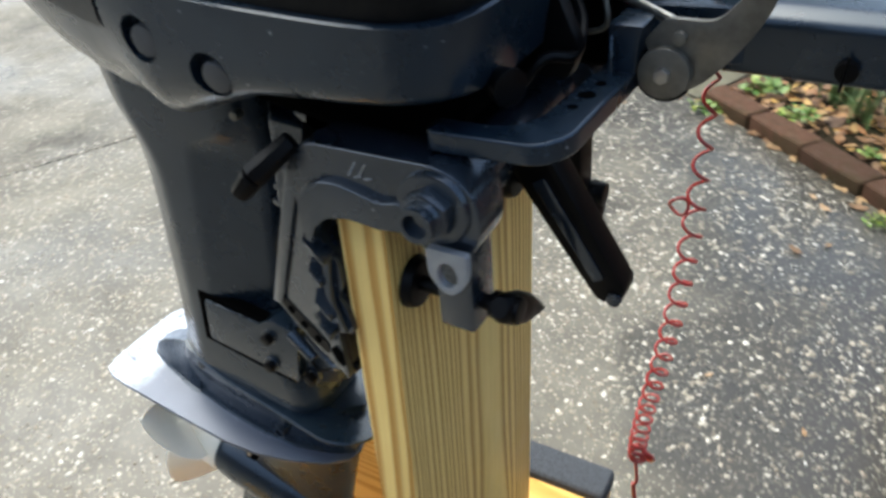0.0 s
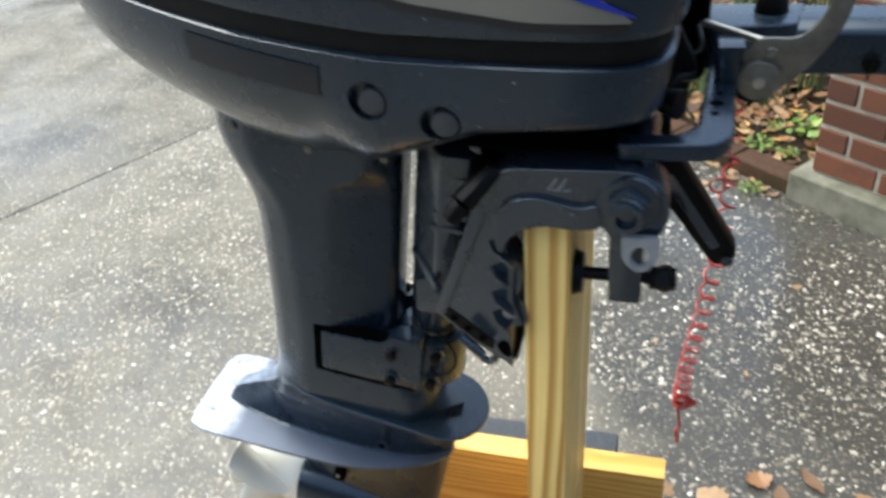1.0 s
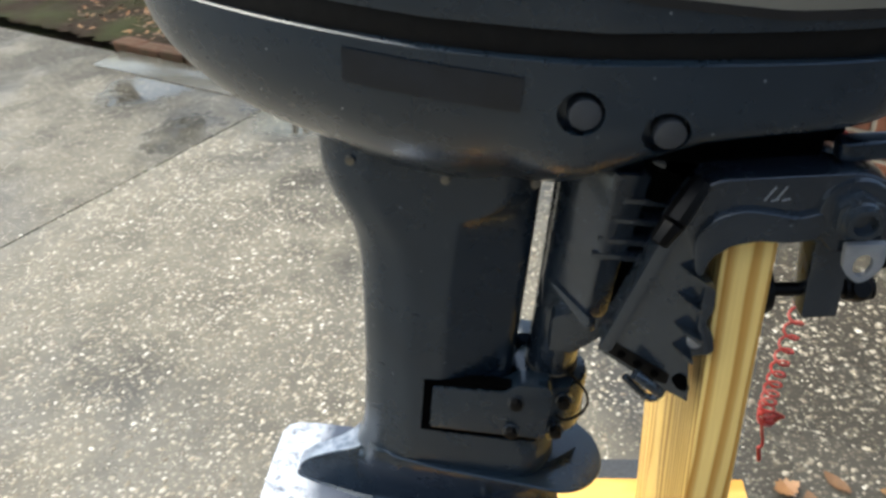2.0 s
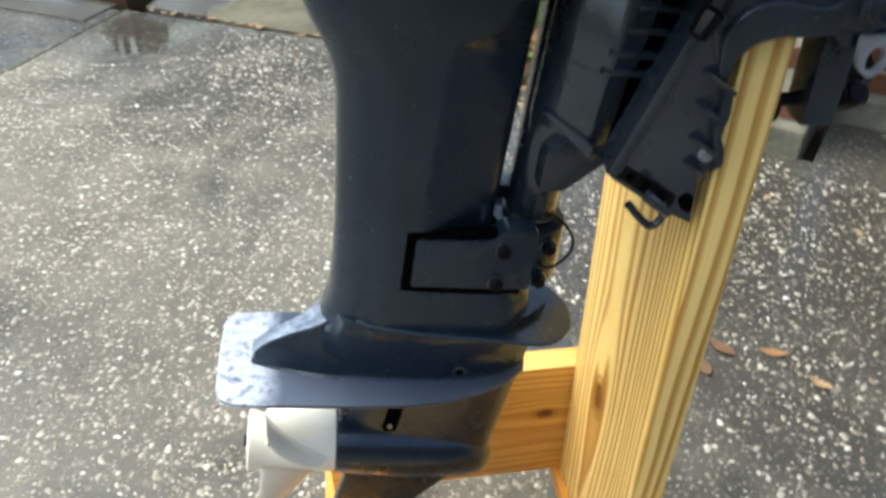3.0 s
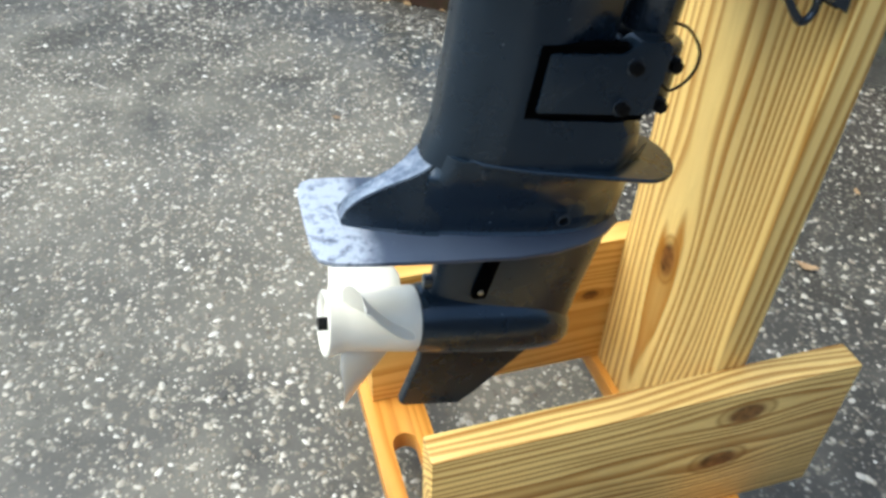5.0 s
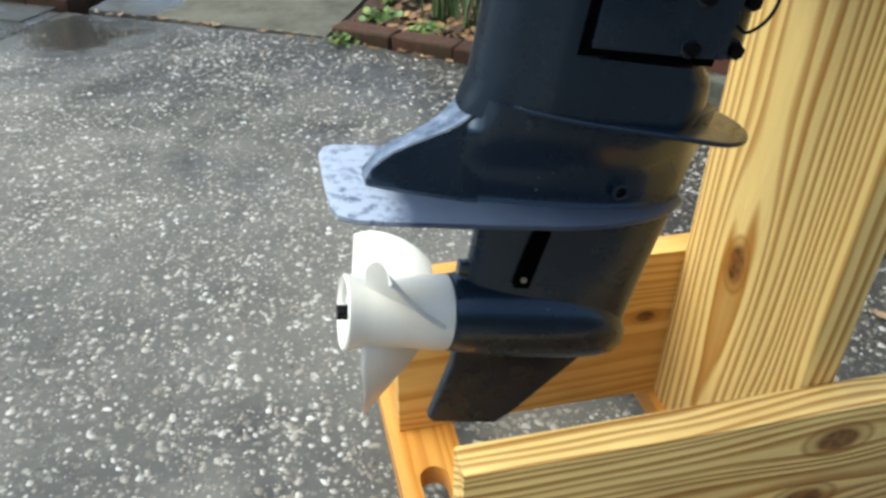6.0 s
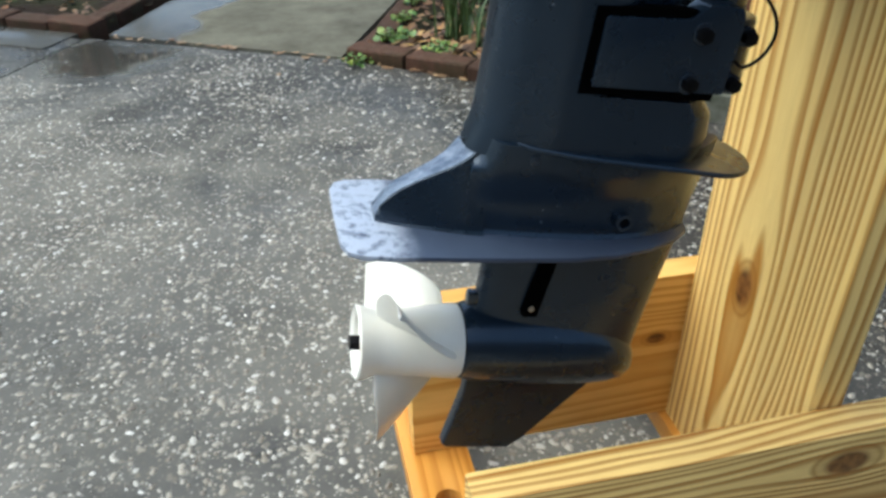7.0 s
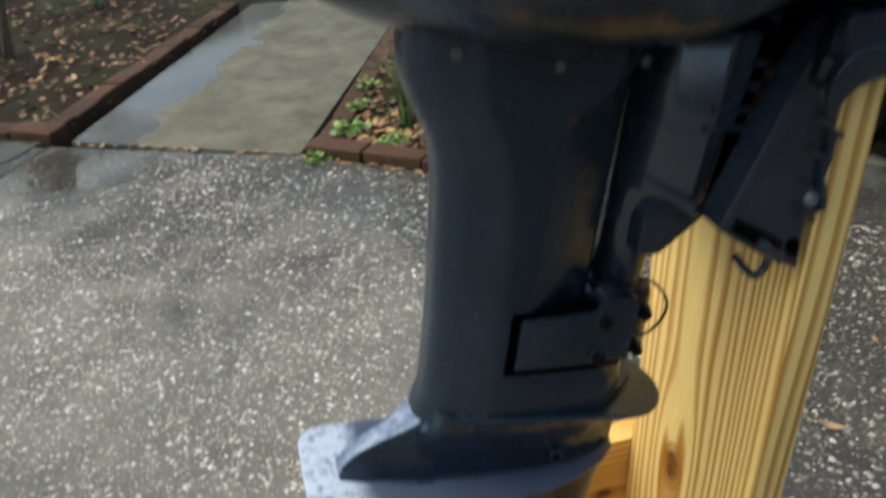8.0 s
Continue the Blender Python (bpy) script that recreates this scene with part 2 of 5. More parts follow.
ZINC = plain_mat("grey_cast_link", (0.26, 0.28, 0.31), (0.36, 0.38, 0.41), (0.4, 0.55), 0.5, 50)
SILVER = plain_mat("silver_decal", (0.2, 0.2, 0.18), (0.27, 0.27, 0.245), (0.28, 0.36), 0.55, 6, 0.02, 0.4)
BLUE = plain_mat("blue_decal", (0.004, 0.02, 0.30), (0.006, 0.03, 0.38), (0.28, 0.36), 0, 6, 0.02, 0.4)
DECAL_DARK = plain_mat("dark_decal", (0.007, 0.008, 0.010), (0.011, 0.012, 0.014), (0.3, 0.42), 0, 9, 0.02)
STICKER = plain_mat("worn_black_sticker", (0.006, 0.009, 0.014), (0.011, 0.016, 0.025), (0.30, 0.42), 0.2, 35, 0.05, spec=0.45)
PROP = plain_mat("white_propeller_paint", (0.78, 0.75, 0.64), (0.86, 0.84, 0.75), (0.3, 0.42), 0, 14, 0.04, 0.2)
RED = plain_mat("red_vinyl_cord", (0.27, 0.011, 0.009), (0.40, 0.021, 0.015), (0.3, 0.42), 0, 60, 0.05, 0.3)
RED_CAP = plain_mat("red_button", (0.45, 0.03, 0.01), (0.55, 0.05, 0.02), (0.35, 0.45))
CARPET = plain_mat("grey_carpet", (0.028, 0.033, 0.042), (0.07, 0.08, 0.095), (0.85, 0.95), 0, 260, 0.9)
TYRE = plain_mat("grey_caster_rubber", (0.03, 0.03, 0.03), (0.06, 0.06, 0.06), (0.6, 0.8))
PINE_PALE, PINE_DARK = (0.92, 0.685, 0.245), (0.42, 0.172, 0.016)
POST = wood_mat("pine_post", (0.022, -0.088), 0.0068, PINE_PALE, PINE_DARK, ((-0.1395, 0.0245, 0.024, 0.034), (-0.40, -0.098, 0.003, 0.050)), 0.0, 0.16, warp=0.004)
FOOT_NEAR = wood_mat("pine_near_foot", (0.02, 0.07), 0.0076, PINE_PALE, (0.34, 0.13, 0.012), ((0.130, 0.078, 0.026, 0.035), (0.112, -0.010, 0.026, 0.032)), 3.1, 0.45, warp=0.009)
FOOT_FAR = wood_mat("pine_far_foot", (-0.03, 0.06), 0.0125, (0.88, 0.56, 0.16), (0.62, 0.29, 0.045), ((0.075, 0.02, 0.014, 0.022), (-0.04, -0.03, 0.010, 0.02)), 7.7, 0.5, warp=0.014)
OAK = wood_mat("orange_stained_rail", (0.05, -0.16), 0.005, (0.68, 0.33, 0.06), (0.50, 0.20, 0.025), (), 5.2, 0.2, (0.3, 0.45), 0.004)
POOLS = ((-1.18, 2.74, 0.30, 0.26),)
DRIVE = aggregate_mat("exposed_aggregate", 0.59, (-0.15, 0.5), POOLS)
DRIVE_WET = aggregate_mat("wet_exposed_aggregate", 0.60, (1.0, 2.0), ((-2.15, 3.2, 0.36, 0.28), (-1.75, 2.6, 0.2, 0.3)))

# ---------------------------------------------------------------- mesh helpers


def finish(name, bm, mat, smooth=35.0):
    me = bpy.data.meshes.new(name)
    bmesh.ops.recalc_face_normals(bm, faces=bm.faces)
    bm.to_mesh(me)
    bm.free()
    me.materials.append(mat)
    if smooth:
        me.shade_smooth()
        me.set_sharp_from_angle(angle=radians(smooth))
    return me


def part(name, bm, mat, parent=None, label="", m=None, smooth=35.0):
    """One mesh object, under a thing or a part; its vertices are in the parent's space, or moved by m."""
    ob = new(name, finish(name, bm, mat, smooth))
    if parent is not None:
        ob.parent = parent
    if m is not None:
        ob.matrix_local = m
    return tagged(ob, label)


def thing(name, m, label, category, group="", kind=""):
    ob = new(name)
    ob.empty_display_size = 0.05
    ob.matrix_world = m
    return tagged(ob, label, category, group, kind)


def bevel(bm, w, seg=2, angle=25.0, edges=None):
    if edges is None:
        edges = [e for e in bm.edges if len(e.link_faces) == 2 and e.calc_face_angle(0) > radians(angle)]
    bmesh.ops.bevel(bm, geom=edges, offset=w, segments=seg, profile=0.6, affect="EDGES", clamp_overlap=True)
    return bm


def box(c, s, w=0.0, seg=2, bm=None, turn=None):
    bm2 = bmesh.new()
    bmesh.ops.create_cube(bm2, size=1.0, matrix=Matrix.Diagonal((*s, 1)))
    if w:
        bevel(bm2, w, seg)
    bmesh.ops.transform(bm2, matrix=Matrix.Translation(c) @ (turn or Matrix()), verts=bm2.verts)
    return join(bm, bm2)


def join(bm, extra):
    if bm is None:
        return extra
    me = bpy.data.meshes.new("tmp")
    extra.to_mesh(me)
    extra.free()
    bm.from_mesh(me)
    bpy.data.meshes.remove(me)
    return bm


def rod(p0, p1, r0, r1=None, seg=24, w=0.0, bm=None):
    """A cylinder or cone from p0 to p1."""
    p0, p1 = Vector(p0), Vector(p1)
    d = p1 - p0
    bm2 = bmesh.new()
    bmesh.ops.create_cone(bm2, cap_ends=True, segments=seg, radius1=r0, radius2=r0 if r1 is None else r1, depth=d.length)
    if w:
        bevel(bm2, w, 2, 50)
    bmesh.ops.transform(bm2, matrix=Matrix.Translation((p0 + p1) / 2) @ d.to_track_quat("Z", "Y").to_matrix().to_4x4(), verts=bm2.verts)
    return join(bm, bm2)


def ring_tube(c, axis, r_out, r_in, depth, seg=28, w=0.0008, bm=None):
    """A short open tube round axis."""
    bm2 = bmesh.new()
    loops = []
    for rr, zz in ((r_out, -depth / 2), (r_out, depth / 2), (r_in, depth / 2), (r_in, -depth / 2)):
        loops.append([bm2.verts.new((rr * math.cos(6.283185 * i / seg), rr * math.sin(6.283185 * i / seg), zz)) for i in range(seg)])
    for a in range(4):
        la, lb = loops[a], loops[(a + 1) % 4]
        for i in range(seg):
            bm2.faces.new((la[i], la[(i + 1) % seg], lb[(i + 1) % seg], lb[i]))
    if w:
        bevel(bm2, w, 1, 50)
    bmesh.ops.transform(bm2, matrix=Matrix.Translation(c) @ Vector(axis).to_track_quat("Z", "Y").to_matrix().to_4x4(), verts=bm2.verts)
    return join(bm, bm2)


def prism(outline, axis, a, b, w=0.0, seg=2, holes=(), bm=None):
    """A 2D outline pushed from a to b along axis 'x', 'y' or 'z'; the outline's pair is the two other axes in order."""
    def at(p, h):
        return {"x": (h, p[0], p[1]), "y": (p[0], h, p[1]), "z": (p[0], p[1], h)}[axis]
    bm2 = bmesh.new()
    lo = [bm2.verts.new(at(p, a)) for p in outline]
    hi = [bm2.verts.new(at(p, b)) for p in outline]
    n = len(outline)
    bm2.faces.new(lo)
    bm2.faces.new(hi[::-1])
    for i in range(n):
        bm2.faces.new((lo[i], hi[i], hi[(i + 1) % n], lo[(i + 1) % n]))
    bmesh.ops.recalc_face_normals(bm2, faces=bm2.faces)
    if w:
        rim = [e for e in bm2.edges if e.calc_face_angle(0) > radians(50) and any(len(f.verts) == n for f in e.link_faces)]
        bevel(bm2, w, seg, edges=rim)
    return join(bm, bm2)


def rounded(points, r=0.006, seg=4):
    """The outline with its corners rounded; a point may carry its own radius as a third number."""
    out = []
    n = len(points)
    for i in range(n):
        p = Vector(points[i][:2])
        rr = points[i][2] if len(points[i]) > 2 else r
        a, b = Vector(points[i - 1][:2]) - p, Vector(points[(i + 1) % n][:2]) - p
        k = min(rr, a.length * 0.45, b.length * 0.45)
        if k < 1e-5:
            out.append(tuple(p))
            continue
        s, e = p + a.normalized() * k, p + b.normalized() * k
        for j in range(seg + 1):
            t = j / seg
            q = s * (1 - t) ** 2 + p * 2 * t * (1 - t) + e * t * t
            out.append((q.x, q.y))
    return out


def loft(rings, caps=(True, True), bm=None):
    """Closed rings of equal count joined into a skin."""
    bm2 = bmesh.new()
    vs = [[bm2.verts.new(p) for p in ring] for ring in rings]
    n = len(vs[0])
    for a, b in zip(vs, vs[1:]):
        for i in range(n):
            bm2.faces.new((a[i], a[(i + 1) % n], b[(i + 1) % n], b[i]))
    if caps[0]:
        bm2.faces.new(vs[0][::-1])
    if caps[1]:
        bm2.faces.new(vs[-1])
    return join(bm, bm2)


def sweep(points, r, seg=8, closed=False, bm=None, caps=True):
    """A round tube along a line of points."""
    pts = [Vector(p) for p in points]
    rings, up = [], Vector((0, 0, 1))
    for i, p in enumerate(pts):
        d = (pts[min(i + 1, len(pts) - 1)] - pts[max(i - 1, 0)]).normalized()
        side = d.cross(up)
        if side.length < 1e-3:
            side = d.cross(Vector((1, 0, 0)))
        side.normalize()
        up = side.cross(d).normalized()
        rr = r(i / (len(pts) - 1)) if callable(r) else r
        rings.append([p + (side * math.cos(a) + up * math.sin(a)) * rr for a in (6.283185 * k / seg for k in range(seg))])
    return loft(rings, (caps, caps), bm)


def smooth_line(pts, per=8):
    """A Catmull-Rom line through points."""
    p = [Vector(q) for q in pts]
    p = [2 * p[0] - p[1]] + p + [2 * p[-1] - p[-2]]
    out = []
    for i in range(1, len(p) - 2):
        for k in range(per):
            t = k / per
            a, b, c, d = p[i - 1:i + 3]
            out.append(0.5 * (2 * b + (c - a) * t + (2 * a - 5 * b + 4 * c - d) * t * t + (3 * b - a - 3 * c + d) * t ** 3))
    return out + [p[-2]]


def lerp_table(table, x):
    """Value by straight lines between rows (x, value)."""
    if x <= table[0][0]:
        return table[0][1]
    for (x0, v0), (x1, v1) in zip(table, table[1:]):
        if x <= x1:
            return v0 + (v1 - v0) * (x - x0) / (x1 - x0)
    return table[-1][1]


def step(a, b, x):
    t = min(1.0, max(0.0, (x - a) / (b - a)))
    return t * t * (3 - 2 * t)

# ---------------------------------------------------------------- driveway, path, beds


def slab(name, outline, mat, label, top=0.0, thick=0.1, w=0.006, category="pavement"):
    bm = prism(outline, "z", top - thick, top, w, 2)
    bmesh.ops.triangulate(bm, faces=[f for f in bm.faces if len(f.verts) > 4])
    return tagged(part(name, bm, mat), label, category, "", "structure")


# the line where the driveway ends, and the corners on it
D_FAR, D_CORNER, D_PATH, D_WALL = (-3.6, 4.42), (-1.31, 3.06), (-0.266, 2.477), (0.54, 1.80)
soil = Nodes("damp_soil")
sc = soil.mix(soil.noise(30, 5, 0.7), (0.010, 0.0066, 0.004), (0.034, 0.021, 0.012))
sc = soil.mix(soil.ramp(soil.noise(2.2, 3), (0.45, 0.0), (0.65, 0.6)), sc, (0.035, 0.05, 0.015))
SOIL = soil.done(sc, 0.9, 0, soil.bump(soil.noise(60, 6, 0.7), 0.8, 0.02), 0.15)
bm = bmesh.new()
bmesh.ops.create_grid(bm, x_segments=60, y_segments=60, size=1.0)
for v in bm.verts:
    v.co.x, v.co.y = (math.copysign(abs(v.co.x) ** 3, v.co.x) * 400, math.copysign(abs(v.co.y) ** 3, v.co.y) * 400 + 3)
    v.co.z = -0.075
tagged(part("ground", bm, SOIL), "damp brown soil and thin lawn round the driveway", "ground", "", "structure")

JOINT = Vector((-0.48, -0.88)).normalized()
jn = Vector((D_CORNER[0], D_CORNER[1]))
ja, jb = jn + JOINT * 0.02, jn + JOINT * 9.0
right = [(ja.x + 0.008, ja.y), (D_PATH[0], D_PATH[1] - 0.006), (D_WALL[0], D_WALL[1] - 0.004), (1.06, 1.365), (1.28, 1.64), (9.0, -4.5), (9.0, -9.0), (jb.x + 0.008, jb.y)]
left = [(ja.x - 0.008, ja.y), (jb.x - 0.008, jb.y), (-12.0, -6.0), (-12.0, 9.4), D_FAR, (-2.67, 3.865)]
FILL = plain_mat("mossy_joint", (0.012, 0.013, 0.006), (0.05, 0.06, 0.018), (0.85, 0.95), 0, 30, 0.8)
jmid = jn + JOINT * 4.5
tagged(part("joint", box((jmid.x, jmid.y, -0.028), (9.0, 0.016, 0.04), 0, 2, None, pose(0, 0, 0, 0, 0, math.degrees(math.atan2(JOINT.y, JOINT.x)))), FILL), "dark mossy joint between the driveway slabs", "joint", "", "structure")
slab("driveway_1", right, DRIVE, "damp exposed-aggregate concrete driveway slab with pale pebbles")
slab("driveway_2", left, DRIVE_WET, "wet exposed-aggregate concrete driveway slab with shallow puddles", top=-0.003)
pv = Nodes("smooth_concrete")
pc = pv.mix(pv.ramp(pv.noise(4, 6, 0.7), (0.3, 0.0), (0.7, 1.0)), (0.067, 0.063, 0.044), (0.164, 0.154, 0.112))
pc = pv.mix(pv.ramp(pv.noise(38, 5, 0.75), (0.55, 0.0), (0.75, 0.7)), pc, (0.06, 0.06, 0.04))
psx = pv.t.nodes.new("ShaderNodeSeparateXYZ")
pv.link(pv.co, psx.inputs[0])
along = pv.math("ADD", psx.outputs[0], pv.math("MULTIPLY", psx.outputs[1], -0.43))
pw = pv.ramp(pv.math("ADD", pv.math("MULTIPLY", pv.math("ADD", along, 2.28), -0.9), pv.math("MULTIPLY", pv.noise(2.2, 3, 0.55), 0.5)), (0.17, 0.0), (0.21, 1.0))
pc = pv.mix(pv.math("MULTIPLY", pw, 0.6), pc, (0.05, 0.052, 0.055))
PATHC = pv.done(pc, pv.mix(pw, (0.8, 0.8, 0.8), (0.16, 0.16, 0.16)), 0, pv.bump(pv.noise(150, 4), 0.2, 0.002), pv.mix(pw, (0.2, 0.2, 0.2), (0.5, 0.5, 0.5)))
slab("path", [(-1.225, 3.055), (-0.283, 2.492), (0.86, 5.06), (-0.27, 5.3)], PATHC, "smooth grey concrete garden path, damp along one side", top=0.004)
slab("path_2", [(-2.6, 3.84), (-1.36, 3.11), (-1.47, 2.93), (-2.68, 3.62)], PATHC, "thin strip of smooth concrete beside the planting bed", top=0.003, thick=0.02, w=0.002)


# brick edging: long weathered pavers on edge
bk = Nodes("weathered_red_brick")
bkc = bk.mix(bk.random(), (0.048, 0.024, 0.014), (0.084, 0.041, 0.024))
bkc = bk.mix(bk.ramp(bk.noise(26, 6, 0.7), (0.45, 0.0), (0.7, 0.85)), bkc, (0.040, 0.026, 0.013))
bkc = bk.mix(bk.ramp(bk.noise(9, 5, 0.7), (0.48, 0.0), (0.66, 0.6)), bkc, (0.036, 0.034, 0.013))
BRICK_OLD = bk.done(bkc, bk.ramp(bk.noise(40, 3), (0.3, 0.65), (0.7, 0.9)), 0, bk.bump(bk.noise(45, 6, 0.75), 0.8, 0.006), 0.2)


def edging(name, a, b, label, top=0.045, wide=0.10, length=0.205):
    """A row of bricks from a to b, each its own piece; the row lies to the left of the way from a to b."""
    a, b = Vector(a), Vector(b)
    d = b - a
    count = max(1, round(d.length / length))
    ang = math.atan2(d.y, d.x)
    row = thing(name, pose(a.x, a.y, 0, 0, 0, math.degrees(ang)), label, "edging", "", "structure")
    bm = box((0, 0, 0), (d.length / count - 0.003, wide, 0.12), 0.014, 3)
    me = finish("brick", bm, BRICK_OLD)
    rnd = random.Random(hash((round(a.x, 2), round(b.x, 2))) & 255)
    for i in range(count):
        ob = new("brick", me)
        ob.parent = row
        ob.matrix_local = pose(d.length / count * (i + 0.5), wide / 2 + rnd.uniform(-0.006, 0.006), top - 0.06 + rnd.uniform(-0.007, 0.004), rnd.uniform(-3, 3), rnd.uniform(-1.5, 1.5), rnd.uniform(-2, 2))
    return row


edging("edging_right_bed", D_PATH, (0.535, 1.805), "row of dark weathered red bricks edging the planting bed", 0.05, 0.10, 0.25)
edging("edging_path_side", (0.84, 5.02), (-0.20, 2.56), "row of dark mossy bricks between path and bed", 0.03, 0.10, 0.22)
edging("edging_left_bed", (-1.31, 3.10), (-2.70, 3.93), "row of worn brown bricks edging the mulch bed", 0.04, -0.12, 0.24)
edging("edging_path_left", (-1.30, 3.12), (-0.36, 5.25), "row of brown bricks between mulch bed and path", 0.04, 0.11, 0.22)


# brick house wall on a concrete footing
hb = Nodes("house_brick")
hbc = hb.mix(hb.random(), (0.078, 0.028, 0.013), (0.175, 0.062, 0.030))
hbc = hb.mix(hb.ramp(hb.noise(20, 5, 0.7), (0.5, 0.0), (0.7, 0.7)), hbc, (0.075, 0.03, 0.024))
BRICK = hb.done(hbc, 0.72, 0, hb.bump(hb.noise(120, 5, 0.7), 0.4, 0.003))
MORTAR = plain_mat("pale_mortar", (0.30, 0.275, 0.21), (0.42, 0.39, 0.32), (0.8, 0.9), 0, 60, 0.5)
FOOTING = plain_mat("mossy_concrete_footing", (0.055, 0.062, 0.035), (0.21, 0.20, 0.16), (0.7, 0.85), 0, 11, 0.9)
WALL_YAW = math.degrees(math.atan2(1.613 - 1.80, 0.765 - 0.536))
COURSE, STRETCH = 0.080, 0.21


def brick_wall(name, corner, length, depth, height, label, rows):
    """A wall whose face starts at the corner and runs along WALL_YAW: mortar core, footing, and bricks proud of the core."""
    m = pose(corner[0], corner[1], 0, 0, 0, WALL_YAW)
    wall = thing(name, m, label, "wall", "", "structure")
    part("mortar_core", box((length / 2, depth / 2 + 0.006, 0.095 + height / 2), (length - 0.012, depth, height), 0), MORTAR, wall)
    part("footing", box((length / 2 - 0.02, depth / 2 - 0.025, 0.0), (length + 0.04, depth + 0.05, 0.19), 0.012, 3), FOOTING, wall, "rough grey concrete footing with moss")
    full = finish("brick", box((0, 0, 0), (STRETCH - 0.014, 0.05, COURSE - 0.014), 0.003, 1), BRICK)
    half = finish("brick", box((0, 0, 0), (STRETCH / 2 - 0.014, 0.05, COURSE - 0.014), 0.003, 1), BRICK)
    part("coping", box((length / 2, depth / 2, 0.105 + height + 0.025), (length + 0.03, depth + 0.05, 0.05), 0.006, 2), BRICK_OLD, wall, "dark brick coping")
    rnd = random.Random(5)
    for r in range(rows):
        z = 0.095 + COURSE * (r + 0.5)
        x = 0.0
        if r % 2:
            ob = new("brick", half)
            ob.parent, ob.matrix_local = wall, pose(STRETCH / 4, 0.024, z)
            x = STRETCH / 2
        while x + STRETCH <= length + 0.02:
            ob = new("brick", full)
            ob.parent, ob.matrix_local = wall, pose(x + STRETCH / 2, 0.024 + rnd.uniform(-0.0015, 0.0015), z, 0, 0, rnd.uniform(-0.4, 0.4))
            x += STRETCH
    return wall


brick_wall("wall_house", (0.56, 1.815), 0.63, 0.35, 1.30, "red brick house pier with pale mortar on a concrete footing", 16)
brick_wall("wall_house_2", (1.30, 1.62), 4.2, 0.3, 1.30, "low red brick house wall with pale mortar beside the pier", 16)

# ---------------------------------------------------------------- moving dolly and wooden stand


def lumber(name, mat, parent, size, m, label):
    """A sawn board with eased edges, its length on local x; m puts it in place."""
    return part(name, bevel(box((0, 0, 0), size), 0.003, 2), mat, parent, label, m)


dolly = thing("moving_dolly", pose(-0.13, 0.15, 0), "low moving dolly with orange wooden rails and grey carpeted pads", "dolly")
DM = dolly.matrix_world.inverted()


def dolly_rail(x0, x1):
    """A hardwood rail along y with a hand slot near its middle."""
    cx, w = (x0 + x1) / 2, x1 - x0
    bm = bmesh.new()
    L, S, OFF = 0.40, 0.055, -0.016
    outer = rounded([(-L, -w / 2), (L, -w / 2), (L, w / 2), (-L, w / 2)], 0.008)
    slot = []
    for k in range(24):
        a = 6.283185 * k / 24
        slot.append((OFF + (S if math.cos(a) > 0 else -S) + 0.019 * math.cos(a), 0.019 * math.sin(a)))
    loops = {}
    for z in (0.0, -0.034):
        for key, line in (("o", outer), ("s", slot)):
            loops[key, z] = [bm.verts.new((p[0], p[1], z)) for p in line]
            vs = loops[key, z]
            for i in range(len(vs)):
                bm.edges.new((vs[i], vs[(i + 1) % len(vs)]))
        es = [e for e in bm.edges if all(abs(v.co.z - z) < 1e-6 for v in e.verts)]
        bmesh.ops.triangle_fill(bm, edges=es, use_beauty=True)
    for key, line in (("o", outer), ("s", slot)):
        a, b = loops[key, 0.0], loops[key, -0.034]
        for i in range(len(line)):
            bm.faces.new((a[i], a[(i + 1) % len(line)], b[(i + 1) % len(line)], b[i]))
    bmesh.ops.recalc_face_normals(bm, faces=bm.faces)
    bevel(bm, 0.003, 2, 60)
    return part("rail", bm, OAK, dolly, "orange-stained hardwood rail with a hand slot", DM @ pose(cx, 0.130, 0.158, 0, 0, 90))


dolly_rail(-0.418, -0.326)
dolly_rail(-0.030, 0.062)
for yy in (0.497, -0.232):
    pad = part("pad", box((0, 0, 0), (0.487, 0.068, 0.037), 0.010, 3), CARPET, dolly, "grey ribbed carpet pad over a cross board", DM @ pose(-0.1765, yy, 0.1767))
for cx in (-0.372, 0.016):
    for cy in (-0.2, 0.46):
        fork = part("caster", rod((0, 0, 0.124), (0, 0, 0.114), 0.034, seg=16), DULL, dolly, "", DM @ pose(cx, cy, 0))
        part("fork", box((0.008, 0, 0.082), (0.036, 0.040, 0.066), 0.004), DULL, fork)
        part("wheel", rod((0.014, -0.014, 0.048), (0.014, 0.014, 0.048), 0.048, seg=24, w=0.005), TYRE, fork, "grey rubber wheel")

stand = thing("motor_stand", pose(0.010, 0.128, 0.158), "motor stand of raw yellow pine boards standing on the dolly", "motor stand")
SM = stand.matrix_world.inverted()
ON_EDGE = Matrix(((1, 0, 0, 0), (0, 0, -1, 0), (0, 1, 0, 0), (0, 0, 0, 1)))
UPRIGHT = Matrix(((0, 0, -1, 0), (0, 1, 0, 0), (1, 0, 0, 0), (0, 0, 0, 1)))
